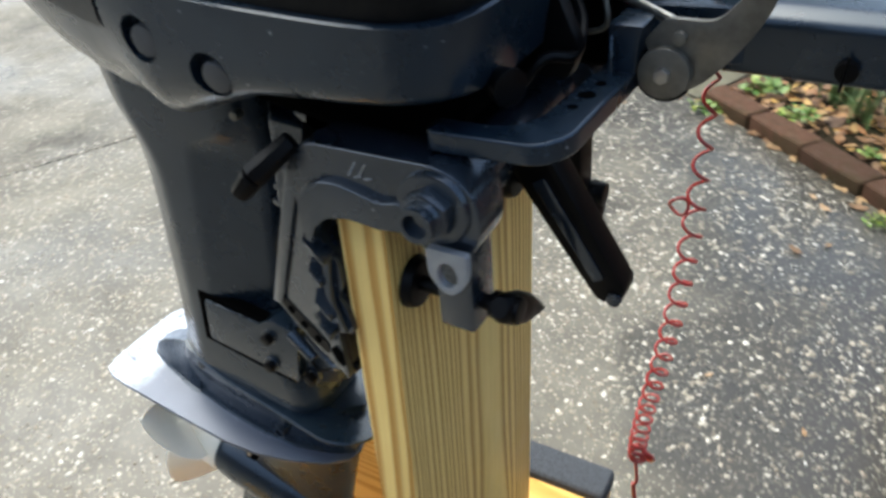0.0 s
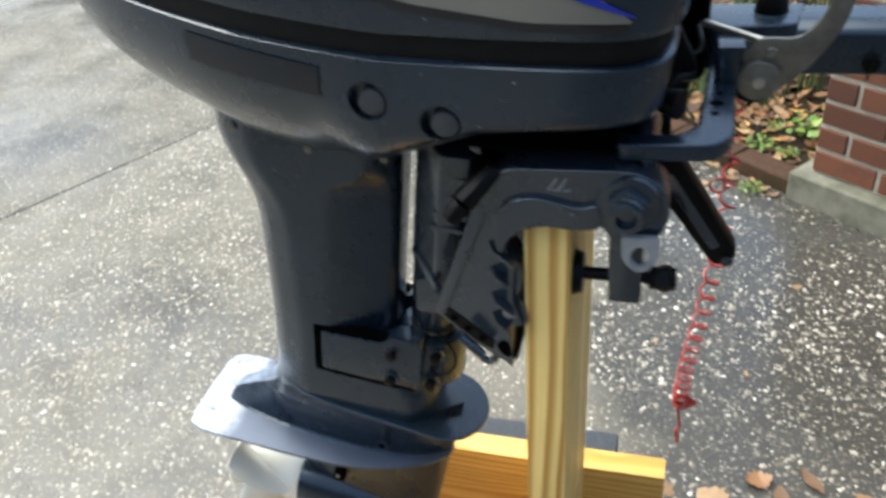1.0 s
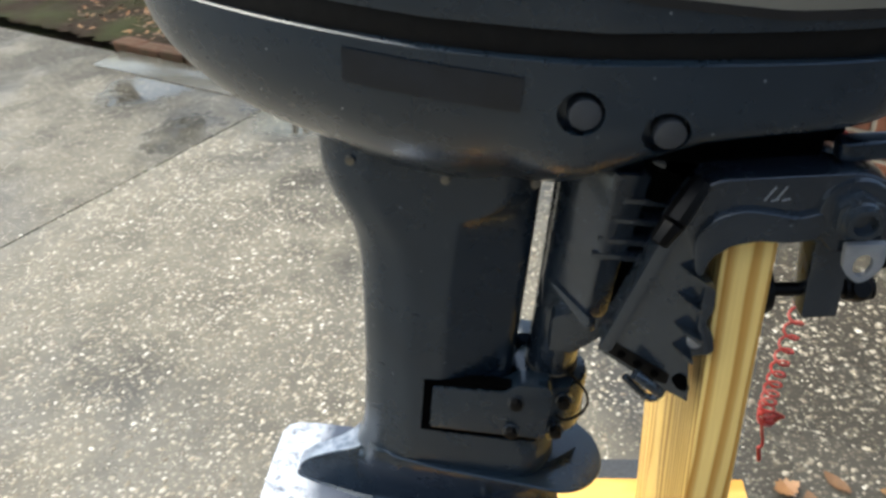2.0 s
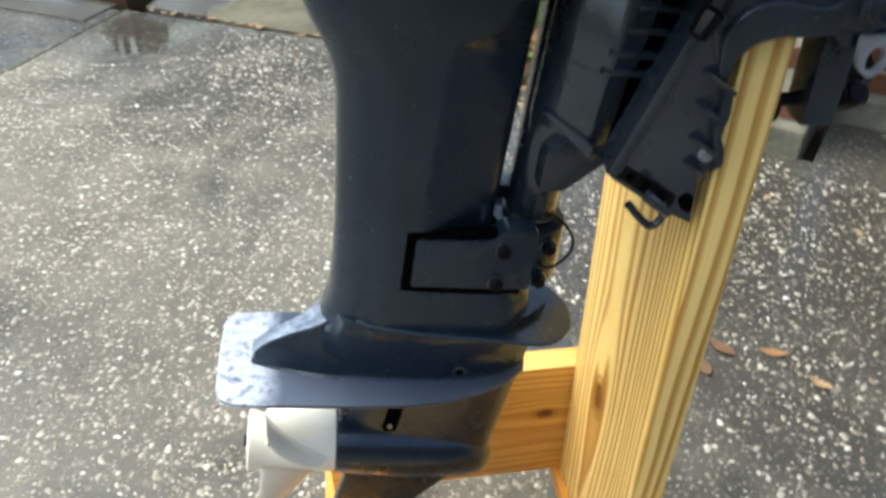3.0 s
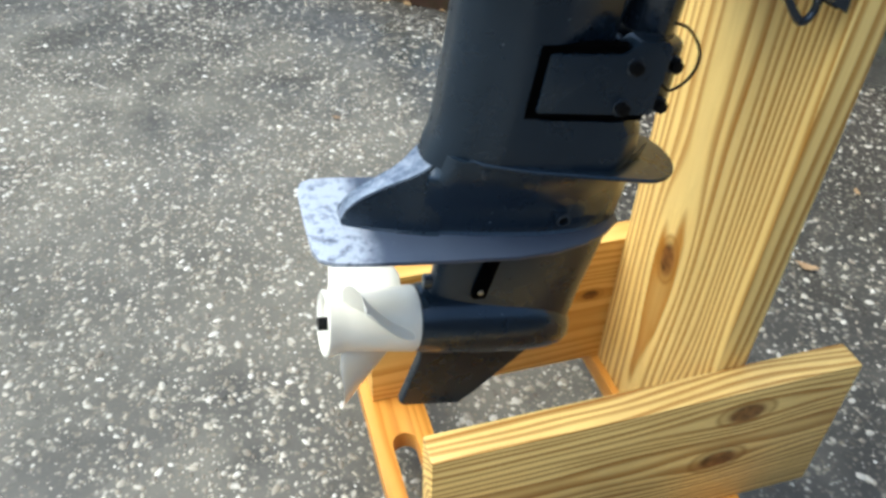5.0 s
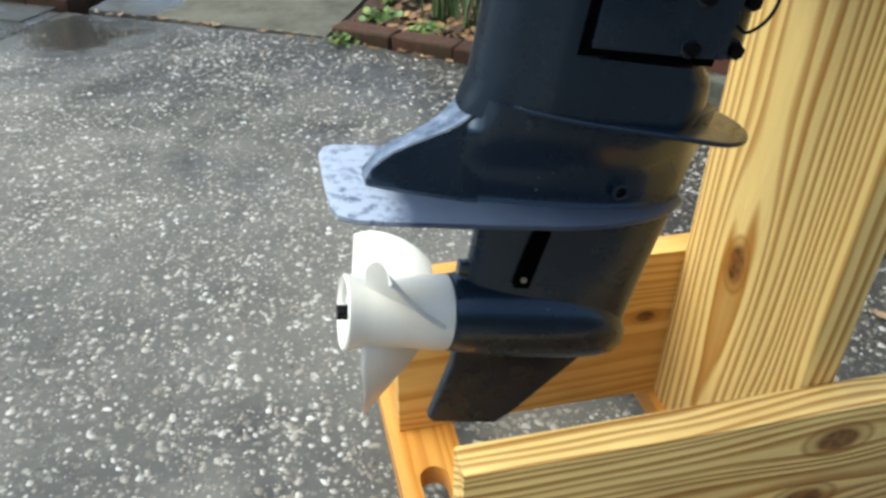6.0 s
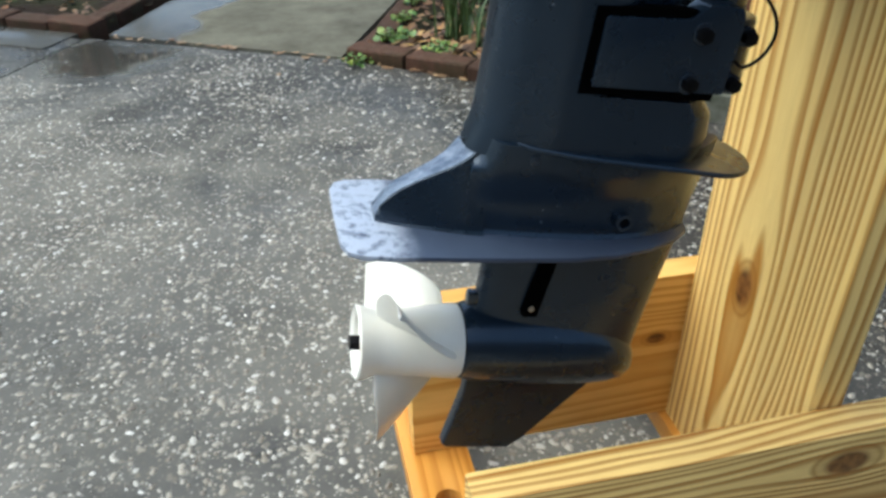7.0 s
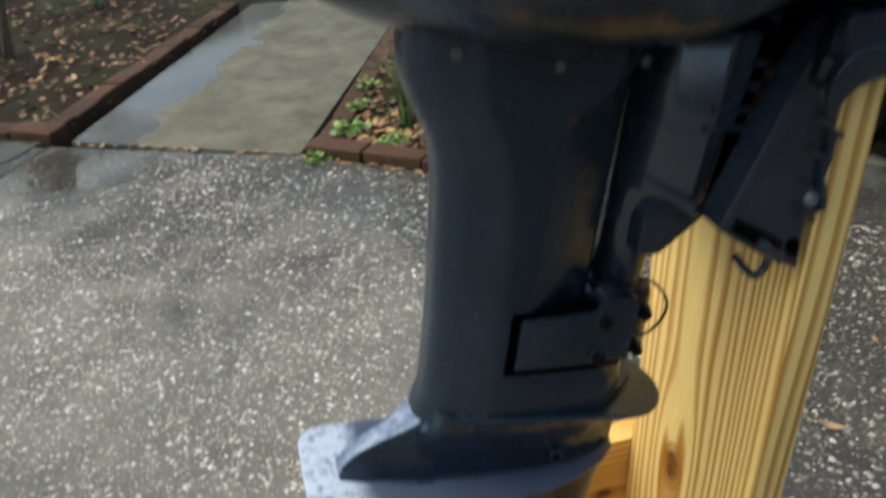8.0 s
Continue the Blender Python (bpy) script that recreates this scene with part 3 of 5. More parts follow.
# the upright board leans a little aft towards its foot
lumber("post", POST, stand, (0.877, 0.257, 0.042), SM @ Matrix.Translation((0.0105, 0.1285, 0.5965)) @ pose(0, 0, 0, 0, 1.2, 0) @ UPRIGHT, "wide upright pine board with a dark knot")
lumber("foot", FOOT_NEAR, stand, (0.562, 0.242, 0.040), SM @ Matrix.Translation((-0.111, -0.0205, 0.1582 + 0.121)) @ ON_EDGE, "pine foot board on edge with two knots")
lumber("foot", FOOT_FAR, stand, (0.553, 0.250, 0.040), SM @ Matrix.Translation((-0.1265, 0.2777, 0.1582 + 0.125)) @ ON_EDGE, "darker resinous pine foot board on edge")

# ---------------------------------------------------------------- outboard motor
# Built upright round its tilt axis: u ahead, v to port, w up; the whole motor is trimmed out by 9 degrees.
TRIM = pose(0.088, 0.115, 1.06, 0, 9, 0)
motor = thing("outboard_motor", TRIM, "dark blue-grey outboard motor clamped on a pine stand", "outboard motor")
MM = TRIM.inverted()


def mpart(name, bm, mat, label="", parent=None, smooth=35.0):
    """A part that turns with the motor."""
    return part(name, bm, mat, parent or motor, label, None, smooth)


def spart(name, bm, mat, label="", parent=None, smooth=35.0):
    """A part that stays square to the stand: its vertices are in the world."""
    bmesh.ops.transform(bm, matrix=MM, verts=bm.verts)
    return part(name, bm, mat, parent or motor, label, None, smooth)


# cowling
C_AFT, C_FRONT, C_MID, C_HALF, C_POW = -0.584, 0.010, -0.20, 0.148, 1.65


def cowl_plan(a, grow=0.0):
    """The cowling's outline seen from above, at angle a; pointed oval aft, blunt ahead."""
    c, s = math.cos(a), math.sin(a)
    if c < 0:
        n, length = C_POW, C_MID - C_AFT
    else:
        n, length = 6.5, C_FRONT - C_MID
    u = C_MID + math.copysign(abs(c) ** (2 / n), c) * (length + grow)
    v = math.copysign(abs(s) ** (2 / n), s) * (C_HALF + grow)
    return u, v


def cowl_side(u, grow=0.0):
    """Half width of the cowling at u."""
    if u < C_MID:
        n, k = C_POW, (C_MID - u) / (C_MID - C_AFT)
    else:
        n, k = 6.5, (u - C_MID) / (C_FRONT - C_MID)
    return (C_HALF + grow) * max(0.0, 1 - min(1.0, k) ** n) ** (1 / n)


def seam_w(u):
    return lerp_table(((-0.6, 0.094), (-0.33, 0.096), (-0.19, 0.102), (-0.04, 0.12), (0.01, 0.127)), u)


N = 96
ANG = [6.283185 * (k + 0.5) / N for k in range(N)]


FLOOR = ((-0.42, -0.039), (-0.36, -0.050), (-0.31, -0.055), (-0.285, -0.0535), (-0.265, -0.047), (-0.245, -0.036), (-0.224, -0.021), (-0.20, -0.002), (-0.18, 0.014), (-0.154, 0.034), (-0.12, 0.046), (-0.08, 0.055), (0.0, 0.071))


def lower_point(a, t):
    """A point of the lower cowling's skin: t runs from the seam down to the floor, which steps up ahead of the leg."""
    u, v = cowl_plan(a)
    n = 2.0 + 6.0 * step(-0.27, -0.14, u)
    k = math.cos(t * math.pi / 2) ** (2 / n)
    d = math.sin(t * math.pi / 2) ** (2 / n)
    ue = u if u > -0.36 else -0.36 + (u + 0.36) * k
    floor = lerp_table(FLOOR, ue)
    top = seam_w(u)
    return (ue, v * k, top + (floor - top) * d)


def lower_ring(t):
    return [lower_point(a, t) for a in ANG]


SHOULDER = [(cowl_plan(a, -0.0016)[0], cowl_plan(a, -0.0016)[1], seam_w(cowl_plan(a)[0]) + 0.0011) for a in ANG]
lower = mpart("lower_cowl", loft([SHOULDER] + [lower_ring(t) for t in [0, 0.04, 0.1, 0.18, 0.27, 0.36, 0.45, 0.54, 0.63, 0.72, 0.8, 0.87, 0.93, 0.97]], (True, True)), ENGINE, "dark blue-grey lower cowling")
mpart("cowl_seal", loft([[(cowl_plan(a, g)[0], cowl_plan(a, g)[1], seam_w(cowl_plan(a)[0]) + h) for a in ANG] for g, h in ((-0.006, 0.0), (-0.0048, 0.004), (-0.0045, 0.018), (-0.005, 0.023))]), RUBBER, "black rubber cowling seal")


def upper_point(a, h):
    """A point of the upper cowling, h above the seal."""
    k = lerp_table(((0, 0.994), (0.006, 1.004), (0.05, 1.0), (0.1, 0.985), (0.16, 0.94), (0.2, 0.86), (0.23, 0.7), (0.245, 0.45), (0.25, 0.15)), h)
    u, v = cowl_plan(a)
    return (C_MID + (u - C_MID) * k, v * k, seam_w(u) + 0.022 + h)


mpart("upper_cowl", loft([[upper_point(a, h) for a in ANG] for h in (0, 0.003, 0.006, 0.03, 0.05, 0.075, 0.1, 0.13, 0.16, 0.18, 0.2, 0.215, 0.23, 0.24, 0.245, 0.25)]), ENGINE, "dark blue-grey upper cowling with silver and blue stripes")


def side_decal(name, lower_line, upper_line, mat, label, side=-1, proud=0.0012, steps=26):
    """A thin skin on the cowling's flank between two lines of (u, w)."""
    bm = bmesh.new()
    grid = []
    u0, u1 = lower_line[0][0], lower_line[-1][0]
    for i in range(steps + 1):
        u = u0 + (u1 - u0) * i / steps
        a, b = lerp_table(lower_line, u), lerp_table(upper_line, u)
        col = []
        for j in range(5):
            w = a + (b - a) * j / 4
            h = max(0.0, w - seam_w(u) - 0.022)
            k = lerp_table(((0, 0.994), (0.006, 1.004), (0.05, 1.0), (0.1, 0.985), (0.16, 0.94), (0.2, 0.86), (0.23, 0.7)), h)
            col.append(bm.verts.new((C_MID + (u - C_MID), side * (cowl_side(C_MID + (u - C_MID) / k) * k + proud), w)))
        grid.append(col)
    for p, q in zip(grid, grid[1:]):
        for j in range(4):
            bm.faces.new((p[j], q[j], q[j + 1], p[j + 1]))
    return mpart(name, bm, mat, label)


for sd in (-1, 1):
    side_decal("silver_stripe", ((-0.36, 0.205), (-0.236, 0.160), (-0.19, 0.150), (-0.10, 0.149), (-0.028, 0.157)), ((-0.36, 0.25), (-0.236, 0.245), (-0.19, 0.235), (-0.10, 0.20), (-0.028, 0.159)), SILVER, "silver decal stripe", sd)
    side_decal("black_stripe", ((-0.40, 0.212), (-0.236, 0.153), (-0.19, 0.144), (-0.10, 0.143), (-0.028, 0.150)), ((-0.40, 0.216), (-0.236, 0.160), (-0.19, 0.150), (-0.10, 0.149), (-0.028, 0.156)), DECAL_DARK, "black decal line", sd, 0.0016)
    side_decal("blue_stripe", ((-0.13, 0.192), (-0.075, 0.171), (-0.026, 0.161)), ((-0.13, 0.212), (-0.075, 0.180), (-0.026, 0.1625)), BLUE, "bright blue decal stripe", sd, 0.002)


def flank_patch(name, u0, u1, w0, w1, mat, label, proud):
    """A sticker on the lower cowling's flank."""
    bm = bmesh.new()
    cols = []
    for i in range(13):
        u = u0 + (u1 - u0) * i / 12
        col = []
        for j in range(5):
            w = w0 + (w1 - w0) * j / 4
            col.append(bm.verts.new((u, -flank(u, w) - proud, w)))
        cols.append(col)
    for p, q in zip(cols, cols[1:]):
        for j in range(4):
            bm.faces.new((p[j], q[j], q[j + 1], p[j + 1]))
    return mpart(name, bm, mat, label)


SKIN = np.array([lower_point(math.pi + math.pi * (k + 0.5) / 240, 0.02 + 0.86 * m / 45) for k in range(240) for m in range(46)])


def skin_at(u, w):
    """Half width of the lower cowling at u and height w, and its slopes along u and w."""
    d = (SKIN[:, 0] - u) ** 2 + (SKIN[:, 2] - w) ** 2
    p = SKIN[np.argsort(d)[:14]]
    a = np.stack([np.ones(len(p)), p[:, 0] - u, p[:, 2] - w], 1)
    return np.linalg.lstsq(a, np.abs(p[:, 1]), rcond=None)[0]


def flank(u, w):
    return float(skin_at(u, w)[0])


flank_patch("sticker", -0.388, -0.258, 0.060, 0.087, STICKER, "worn black rectangular sticker", 0.0015)


def bored(ob, cutters):
    """Cut the meshes of cutters out of ob for good."""
    temp = []
    for bm in cutters:
        c = new("cutter", finish("cutter", bm, HOLLOW_SHADE, 0))
        c.matrix_world = ob.matrix_world if ob.parent is None else ob.parent.matrix_world
        mod = ob.modifiers.new("bore", "BOOLEAN")
        mod.object, mod.solver = c, "EXACT"
        temp.append(c)
    bpy.context.view_layer.update()
    me = bpy.data.meshes.new_from_object(ob.evaluated_get(bpy.context.evaluated_depsgraph_get()))
    ob.modifiers.clear()
    ob.data = me
    me.shade_smooth()
    me.set_sharp_from_angle(angle=radians(35))
    for c in temp:
        bpy.data.objects.remove(c)


# round wells bored into the flank, each with a grey rubber plug at its forward side
wells = []
for pu, pw in ((-0.2165, 0.066), (-0.156, 0.057)):
    half, du, dw = (float(q) for q in skin_at(pu, pw))
    out = (Vector((-du, -1.0, -dw)).normalized() + Vector((0.10, -0.55, 0))).normalized()
    at = Vector((pu, -half, pw))
    wells.append(rod(at - out * 0.013, at + out * 0.03, 0.0166, 0.0166, 40))
    ahead = at + Vector((0.0034, 0, -0.0012))
    mpart("plug", rod(ahead - out * 0.0135, ahead - out * 0.0015, 0.0122, 0.0112, 40, 0.0012), PLUG, "round grey rubber plug set in a well of the cowling")
bored(lower, wells)

# leg (upper casing)
def leg_ring(w, aft, fore, half, facet=None):
    """A section with a narrow rounded trailing edge, soft facets and flat sides; facet is where the front panel turns inwards."""
    side = [(aft, 0.38 * half, 0.012), (aft + 0.020, 0.73 * half, 0.010), (aft + 0.053, half, 0.010), (facet or fore - 0.026, half, 0.006 if facet else 0.012), (fore, (0.48 if facet else 0.62) * half, 0.014)]
    line = rounded(side + [(u, -v, r) for u, v, r in side[::-1]], 0.01, 5)
    return [(u, v, w) for u, v in line]


leg = mpart("leg", loft([leg_ring(*r) for r in (
    (-0.425, -0.392, -0.172, 0.046), (-0.412, -0.389, -0.168, 0.050), (-0.396, -0.3845, -0.165, 0.0515), (-0.374, -0.3838, -0.169, 0.0518), (-0.359, -0.3836, -0.182, 0.0518),
    (-0.3575, -0.3836, -0.2235, 0.0518, -0.300), (-0.30, -0.3836, -0.2235, 0.0518, -0.298), (-0.2, -0.3885, -0.2235, 0.0518, -0.298), (-0.16, -0.391, -0.2235, 0.0516, -0.298), (-0.135, -0.3955, -0.2235, 0.0515, -0.297), (-0.12, -0.4015, -0.2235, 0.0515, -0.297), (-0.105, -0.4095, -0.2235, 0.0518, -0.296), (-0.09, -0.4185, -0.2235, 0.0522, -0.293),
    (-0.076, -0.4245, -0.2235, 0.0528, -0.264), (-0.06, -0.429, -0.2235, 0.053, -0.252), (-0.045, -0.431, -0.2235, 0.0535), (0.0, -0.432, -0.2235, 0.0535))]), ENGINE, "dark blue-grey painted leg casing")
# lower mount covers, each on a black plate that paints the gap's shade
for side in (-1, 1):
    cover = mpart("mount_cover", prism(rounded([(-0.306, -0.349), (-0.306, -0.290), (-0.232, -0.287), (-0.218, -0.274), (-0.186, -0.274), (-0.182, -0.284), (-0.182, -0.349)], 0.004), "y", side * 0.030, side * 0.0550, 0.0022), ENGINE, "rectangular lower mount cover")
    part("gap", prism([(-0.3155, -0.3555), (-0.19, -0.3555), (-0.19, -0.281), (-0.240, -0.280), (-0.3155, -0.283)], "y", side * 0.040, side * 0.0527), HOLLOW_SHADE, cover)
    for bu, bw, bv in ((-0.218, -0.298, 0.0550), (-0.2185, -0.340, 0.0550)):
        bo = part("bolt", rod((bu, side * (bv - 0.004), bw), (bu, side * (bv + 0.008), bw), 0.0072, seg=6, w=0.0012), BLACK, cover)
        part("washer", rod((bu, side * (bv - 0.002), bw), (bu, side * (bv + 0.0015), bw), 0.0095, seg=20, w=0.0006), CASTING, bo)
    for bu, bw, bv in ((-0.168, -0.300, 0.042), (-0.171, -0.341, 0.045)):
        bo = part("bolt", rod((bu, side * (bv - 0.008), bw), (bu, side * (bv + 0.009), bw), 0.0072, seg=6, w=0.0012), BLACK, cover)
        part("washer", rod((bu, side * (bv - 0.006), bw), (bu, side * (bv + 0.001), bw), 0.009, seg=20, w=0.0006), CASTING, bo)
mpart("mount_yoke", rod((-0.183, 0, -0.352), (-0.183, 0, -0.287), 0.044, 0.040, 32, 0.004), ENGINE, "rounded lower mount yoke")

# gearcase
def gear_ring(w, aft, fore, half, tail=0.25):
    out = []
    for k in range(40):
        a = 6.283185 * (k + 0.5) / 40
        c, s = math.cos(a), math.sin(a)
        mid = aft + (fore - aft) * 0.62
        x = mid + (c * (mid - aft) if c < 0 else math.copysign(abs(c) ** 0.9, c) * (fore - mid))
        y = math.copysign(abs(s) ** (0.85 if c > 0 else 0.8), s) * half
        out.append((x, y, w))
    return out


gear = mpart("gearcase", loft([gear_ring(*r) for r in (
    (-0.66, -0.352, -0.160, 0.030), (-0.63, -0.352, -0.158, 0.027), (-0.60, -0.352, -0.155, 0.025), (-0.56, -0.352, -0.151, 0.026), (-0.515, -0.352, -0.147, 0.029), (-0.506, -0.352, -0.146, 0.031))]), ENGINE, "dark blue-grey gearcase")
# splash plate, wider towards its round front
spl = []
for k in range(41):
    a = -1.62 + 3.24 * k / 40
    spl.append((-0.160 + 0.057 * math.cos(a), 0.060 * math.sin(a)))
spl += [(-0.29, 0.056), (-0.345, 0.050), (-0.372, 0.030), (-0.372, -0.030), (-0.345, -0.050), (-0.29, -0.056)]
bm = prism(spl, "z", -0.0025, 0.0025, 0.0012, 1)
for v in bm.verts:
    v.co.z += lerp_table(((-0.39, -0.405), (-0.25, -0.4185), (-0.09, -0.427)), v.co.x)
mpart("splash_plate", bm, ENGINE, "thin rounded splash plate above the gearcase", gear)
half_plate = [(-0.503, 0.0), (-0.502, 0.052), (-0.497, 0.066), (-0.485, 0.073), (-0.46, 0.0755), (-0.36, 0.0765), (-0.29, 0.0755), (-0.245, 0.069), (-0.205, 0.056), (-0.17, 0.038), (-0.147, 0.018), (-0.142, 0.0)]
full_plate = half_plate + [(u, -v) for u, v in half_plate[-2:0:-1]]
bm = prism(full_plate, "z", -0.508, -0.5025, 0.0018, 2)
WORN = Nodes("worn_plate_paint")
wc = WORN.mix(WORN.ramp(WORN.noise(9, 4), (0.3, 0.0), (0.7, 1.0)), (0.05, 0.066, 0.105), (0.072, 0.095, 0.145))
edge = WORN.t.nodes.new("ShaderNodeSeparateXYZ")
WORN.link(WORN.co, edge.inputs[0])
back = WORN.ramp(WORN.math("ADD", WORN.math("MULTIPLY", edge.outputs[0], -1.0), WORN.math("MULTIPLY", WORN.noise(18, 4, 0.7), 0.03)), (0.448, 0.0), (0.470, 1.0))
chip = WORN.ramp(WORN.noise(95, 6, 0.75), (0.50, 1.0), (0.68, 0.0))
few = WORN.ramp(WORN.noise(60, 6, 0.8), (0.66, 0.0), (0.70, 1.0))
wear = WORN.math("MAXIMUM", WORN.math("MULTIPLY", back, chip), WORN.math("MULTIPLY", few, 0.6))
wc = WORN.mix(WORN.math("MULTIPLY", wear, 0.9), wc, (0.46, 0.51, 0.60))
WORN_M = WORN.done(wc, WORN.mix(wear, (0.42, 0.42, 0.42), (0.62, 0.62, 0.62)), 0.3, WORN.bump(WORN.math("ADD", wear, WORN.noise(200, 3)), 0.15, 0.001), 0.5, 0.12, 0.3)
mpart("anti_ventilation_plate", bm, WORN_M, "flat plate with paint scraped to grey at its tail", gear)
# body between the plate and the leg, which tails off into a sloping fin
AFT_W = ((-0.5035, -0.388), (-0.440, -0.388), (-0.430, -0.3865), (-0.425, -0.3835), (-0.408, -0.381))
HALF_LOW = ((-0.47, 0.010), (-0.455, 0.016), (-0.43, 0.021), (-0.40, 0.025), (-0.36, 0.031), (-0.31, 0.036), (-0.26, 0.038), (-0.21, 0.033), (-0.17, 0.020), (-0.15, 0.009), (-0.142, 0.002))
HALF_TOP = ((-0.39, 0.030), (-0.37, 0.043), (-0.33, 0.050), (-0.26, 0.051), (-0.21, 0.047), (-0.17, 0.033), (-0.15, 0.016), (-0.136, 0.003))
rings = []
for w in (-0.5035, -0.501, -0.497, -0.492, -0.486, -0.479, -0.4745, -0.470, -0.4665, -0.463, -0.4595, -0.456, -0.4525, -0.449, -0.4455, -0.442, -0.438, -0.434, -0.425, -0.416, -0.408):
    aft, fore = lerp_table(AFT_W, w), -0.1465 + 0.011 * (w + 0.5035) / 0.095
    mixw = step(-0.475, -0.415, w)
    flare = 1 + 0.16 * max(0.0, 1 - (w + 0.5035) / 0.008) ** 2
    line = []
    for k in range(30):
        q = k / 29
        u = aft + (fore - aft) * (q ** 1.6)
        h = (lerp_table(HALF_LOW, u) * (1 - mixw) + lerp_table(HALF_TOP, u) * mixw) * flare
        close = min(1.0, (u - aft) / 0.017)
        h *= max(0.30, math.sqrt(max(0.0, 1 - (1 - close) ** 2)), 1 - step(-0.440, -0.412, w))
        line.append((u, h))
    rings.append([(u, -h, w) for u, h in line] + [(u, h, w) for u, h in line[::-1]])
mpart("midsection", loft(rings), ENGINE, "tapered housing above the plate", gear)
# tail fin behind the housing: a ridge with a flat, scooped top and crisp edges; rows of u, height of the top, half width below and on top
FIN = ((-0.4665, -0.499, 0.0105, 0.0090), (-0.4625, -0.487, 0.0125, 0.0100), (-0.456, -0.4785, 0.0145, 0.0105), (-0.446, -0.4695, 0.0175, 0.0110), (-0.431, -0.4605, 0.0210, 0.0118), (-0.414, -0.4505, 0.0245, 0.0140), (-0.401, -0.4415, 0.0275, 0.0180), (-0.3925, -0.4330, 0.0290, 0.0220), (-0.387, -0.4270, 0.0300, 0.0235), (-0.3800, -0.4200, 0.0310, 0.0220), (-0.368, -0.4160, 0.0320, 0.0200))
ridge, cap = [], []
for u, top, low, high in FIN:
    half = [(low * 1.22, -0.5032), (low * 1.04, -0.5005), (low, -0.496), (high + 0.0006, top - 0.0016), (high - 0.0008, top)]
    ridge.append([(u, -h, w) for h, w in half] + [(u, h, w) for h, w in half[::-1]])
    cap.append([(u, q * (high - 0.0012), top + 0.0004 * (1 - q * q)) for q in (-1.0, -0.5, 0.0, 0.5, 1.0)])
fin = mpart("tail_fin", loft(ridge), ENGINE, "sloping tail fin with worn edges", gear, 25.0)
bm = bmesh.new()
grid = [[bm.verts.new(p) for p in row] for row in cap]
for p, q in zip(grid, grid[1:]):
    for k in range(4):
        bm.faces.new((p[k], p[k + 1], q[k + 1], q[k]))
# rubbed paint over a paler base that holds the sky's reflection
FIN_TOP = Nodes("rubbed_fin_sheen_paint")
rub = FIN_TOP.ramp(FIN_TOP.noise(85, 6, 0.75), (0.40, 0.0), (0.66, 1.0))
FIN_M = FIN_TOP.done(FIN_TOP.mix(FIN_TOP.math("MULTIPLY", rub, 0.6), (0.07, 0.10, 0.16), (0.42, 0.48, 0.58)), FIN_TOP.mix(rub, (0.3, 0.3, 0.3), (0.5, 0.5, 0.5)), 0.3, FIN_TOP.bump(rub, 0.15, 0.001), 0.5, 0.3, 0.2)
part("rubbed_top", bm, FIN_M, fin, "paint rubbed pale along the top, with sky sheen in its colour")
AX = -0.652
tor = []
for u, r, dw in ((-0.3625, 0.0405, 0.0), (-0.354, 0.0430, 0.0), (-0.33, 0.0450, -0.001), (-0.28, 0.0465, -0.004), (-0.24, 0.0460, -0.007), (-0.21, 0.0435, -0.010), (-0.19, 0.039, -0.014), (-0.172, 0.031, -0.020), (-0.161, 0.021, -0.025), (-0.155, 0.010, -0.029)):
    tor.append([(u, 0.95 * r * math.cos(6.283185 * k / 36), AX + dw + r * math.sin(6.283185 * k / 36)) for k in range(36)])
mpart("torpedo", loft(tor), ENGINE, "bullet-shaped gear housing", gear)
bm = prism([(-0.347, -0.69), (-0.347, -0.722), (-0.3605, -0.797), (-0.355, -0.802), (-0.280, -0.808), (-0.262, -0.792), (-0.198, -0.712), (-0.185, -0.69)], "y", -0.008, 0.008, 0.004, 3)
mpart("skeg", bm, ENGINE, "flat skeg fin below the gear housing", gear)
# water inlet grille, drain screws and the like
for side in (-1, 1):
    gr = mpart("water_inlet", prism([(-0.3085, -0.602), (-0.2925, -0.602), (-0.284, -0.536), (-0.300, -0.536)], "y", side * 0.020, side * 0.0302, 0.001, 1), HOLLOW_SHADE, "narrow black water inlet with a screw", gear)
    part("screw", rod((-0.301, side * 0.0285, -0.591), (-0.301, side * 0.032, -0.591), 0.0032, seg=12, w=0.0006), STEEL, gr, "small steel screw")
    pl = mpart("level_plug", ring_tube((-0.232, side * 0.038, -0.484), (0, 1, 0), 0.0085, 0.0055, 0.01), CASTING, "", gear)
    part("screw", rod((-0.232, side * 0.03, -0.484), (-0.232, side * 0.039, -0.484), 0.0052, seg=12, w=0.0006), BLACK, pl)
    mpart("casing_bolt", rod((-0.338, side * 0.040, -0.42), (-0.338, side * 0.050, -0.42), 0.0055, seg=12, w=0.001), CASTING, "", gear)
mpart("trim_tab", box((-0.352, 0, -0.597), (0.018, 0.012, 0.016), 0.003), CASTING, "", gear)

# propeller
prop = mpart("propeller", loft([[(u, r * math.cos(6.283185 * k / 48), AX + r * math.sin(6.283185 * k / 48)) for k in range(48)] for u, r in (
    (-0.458, 0.028), (-0.468, 0.031), (-0.4715, 0.0370), (-0.4695, 0.0392), (-0.463, 0.0380), (-0.455, 0.0350), (-0.44, 0.0345), (-0.41, 0.0362), (-0.385, 0.0385), (-0.368, 0.0400), (-0.3640, 0.0390), (-0.3640, 0.025))]), PROP, "white three-bladed propeller hub", motor)
part("propeller_nut", rod((-0.477, 0, AX), (-0.450, 0, AX), 0.0085, seg=6, w=0.0015), BLACK, prop, "black propeller nut")
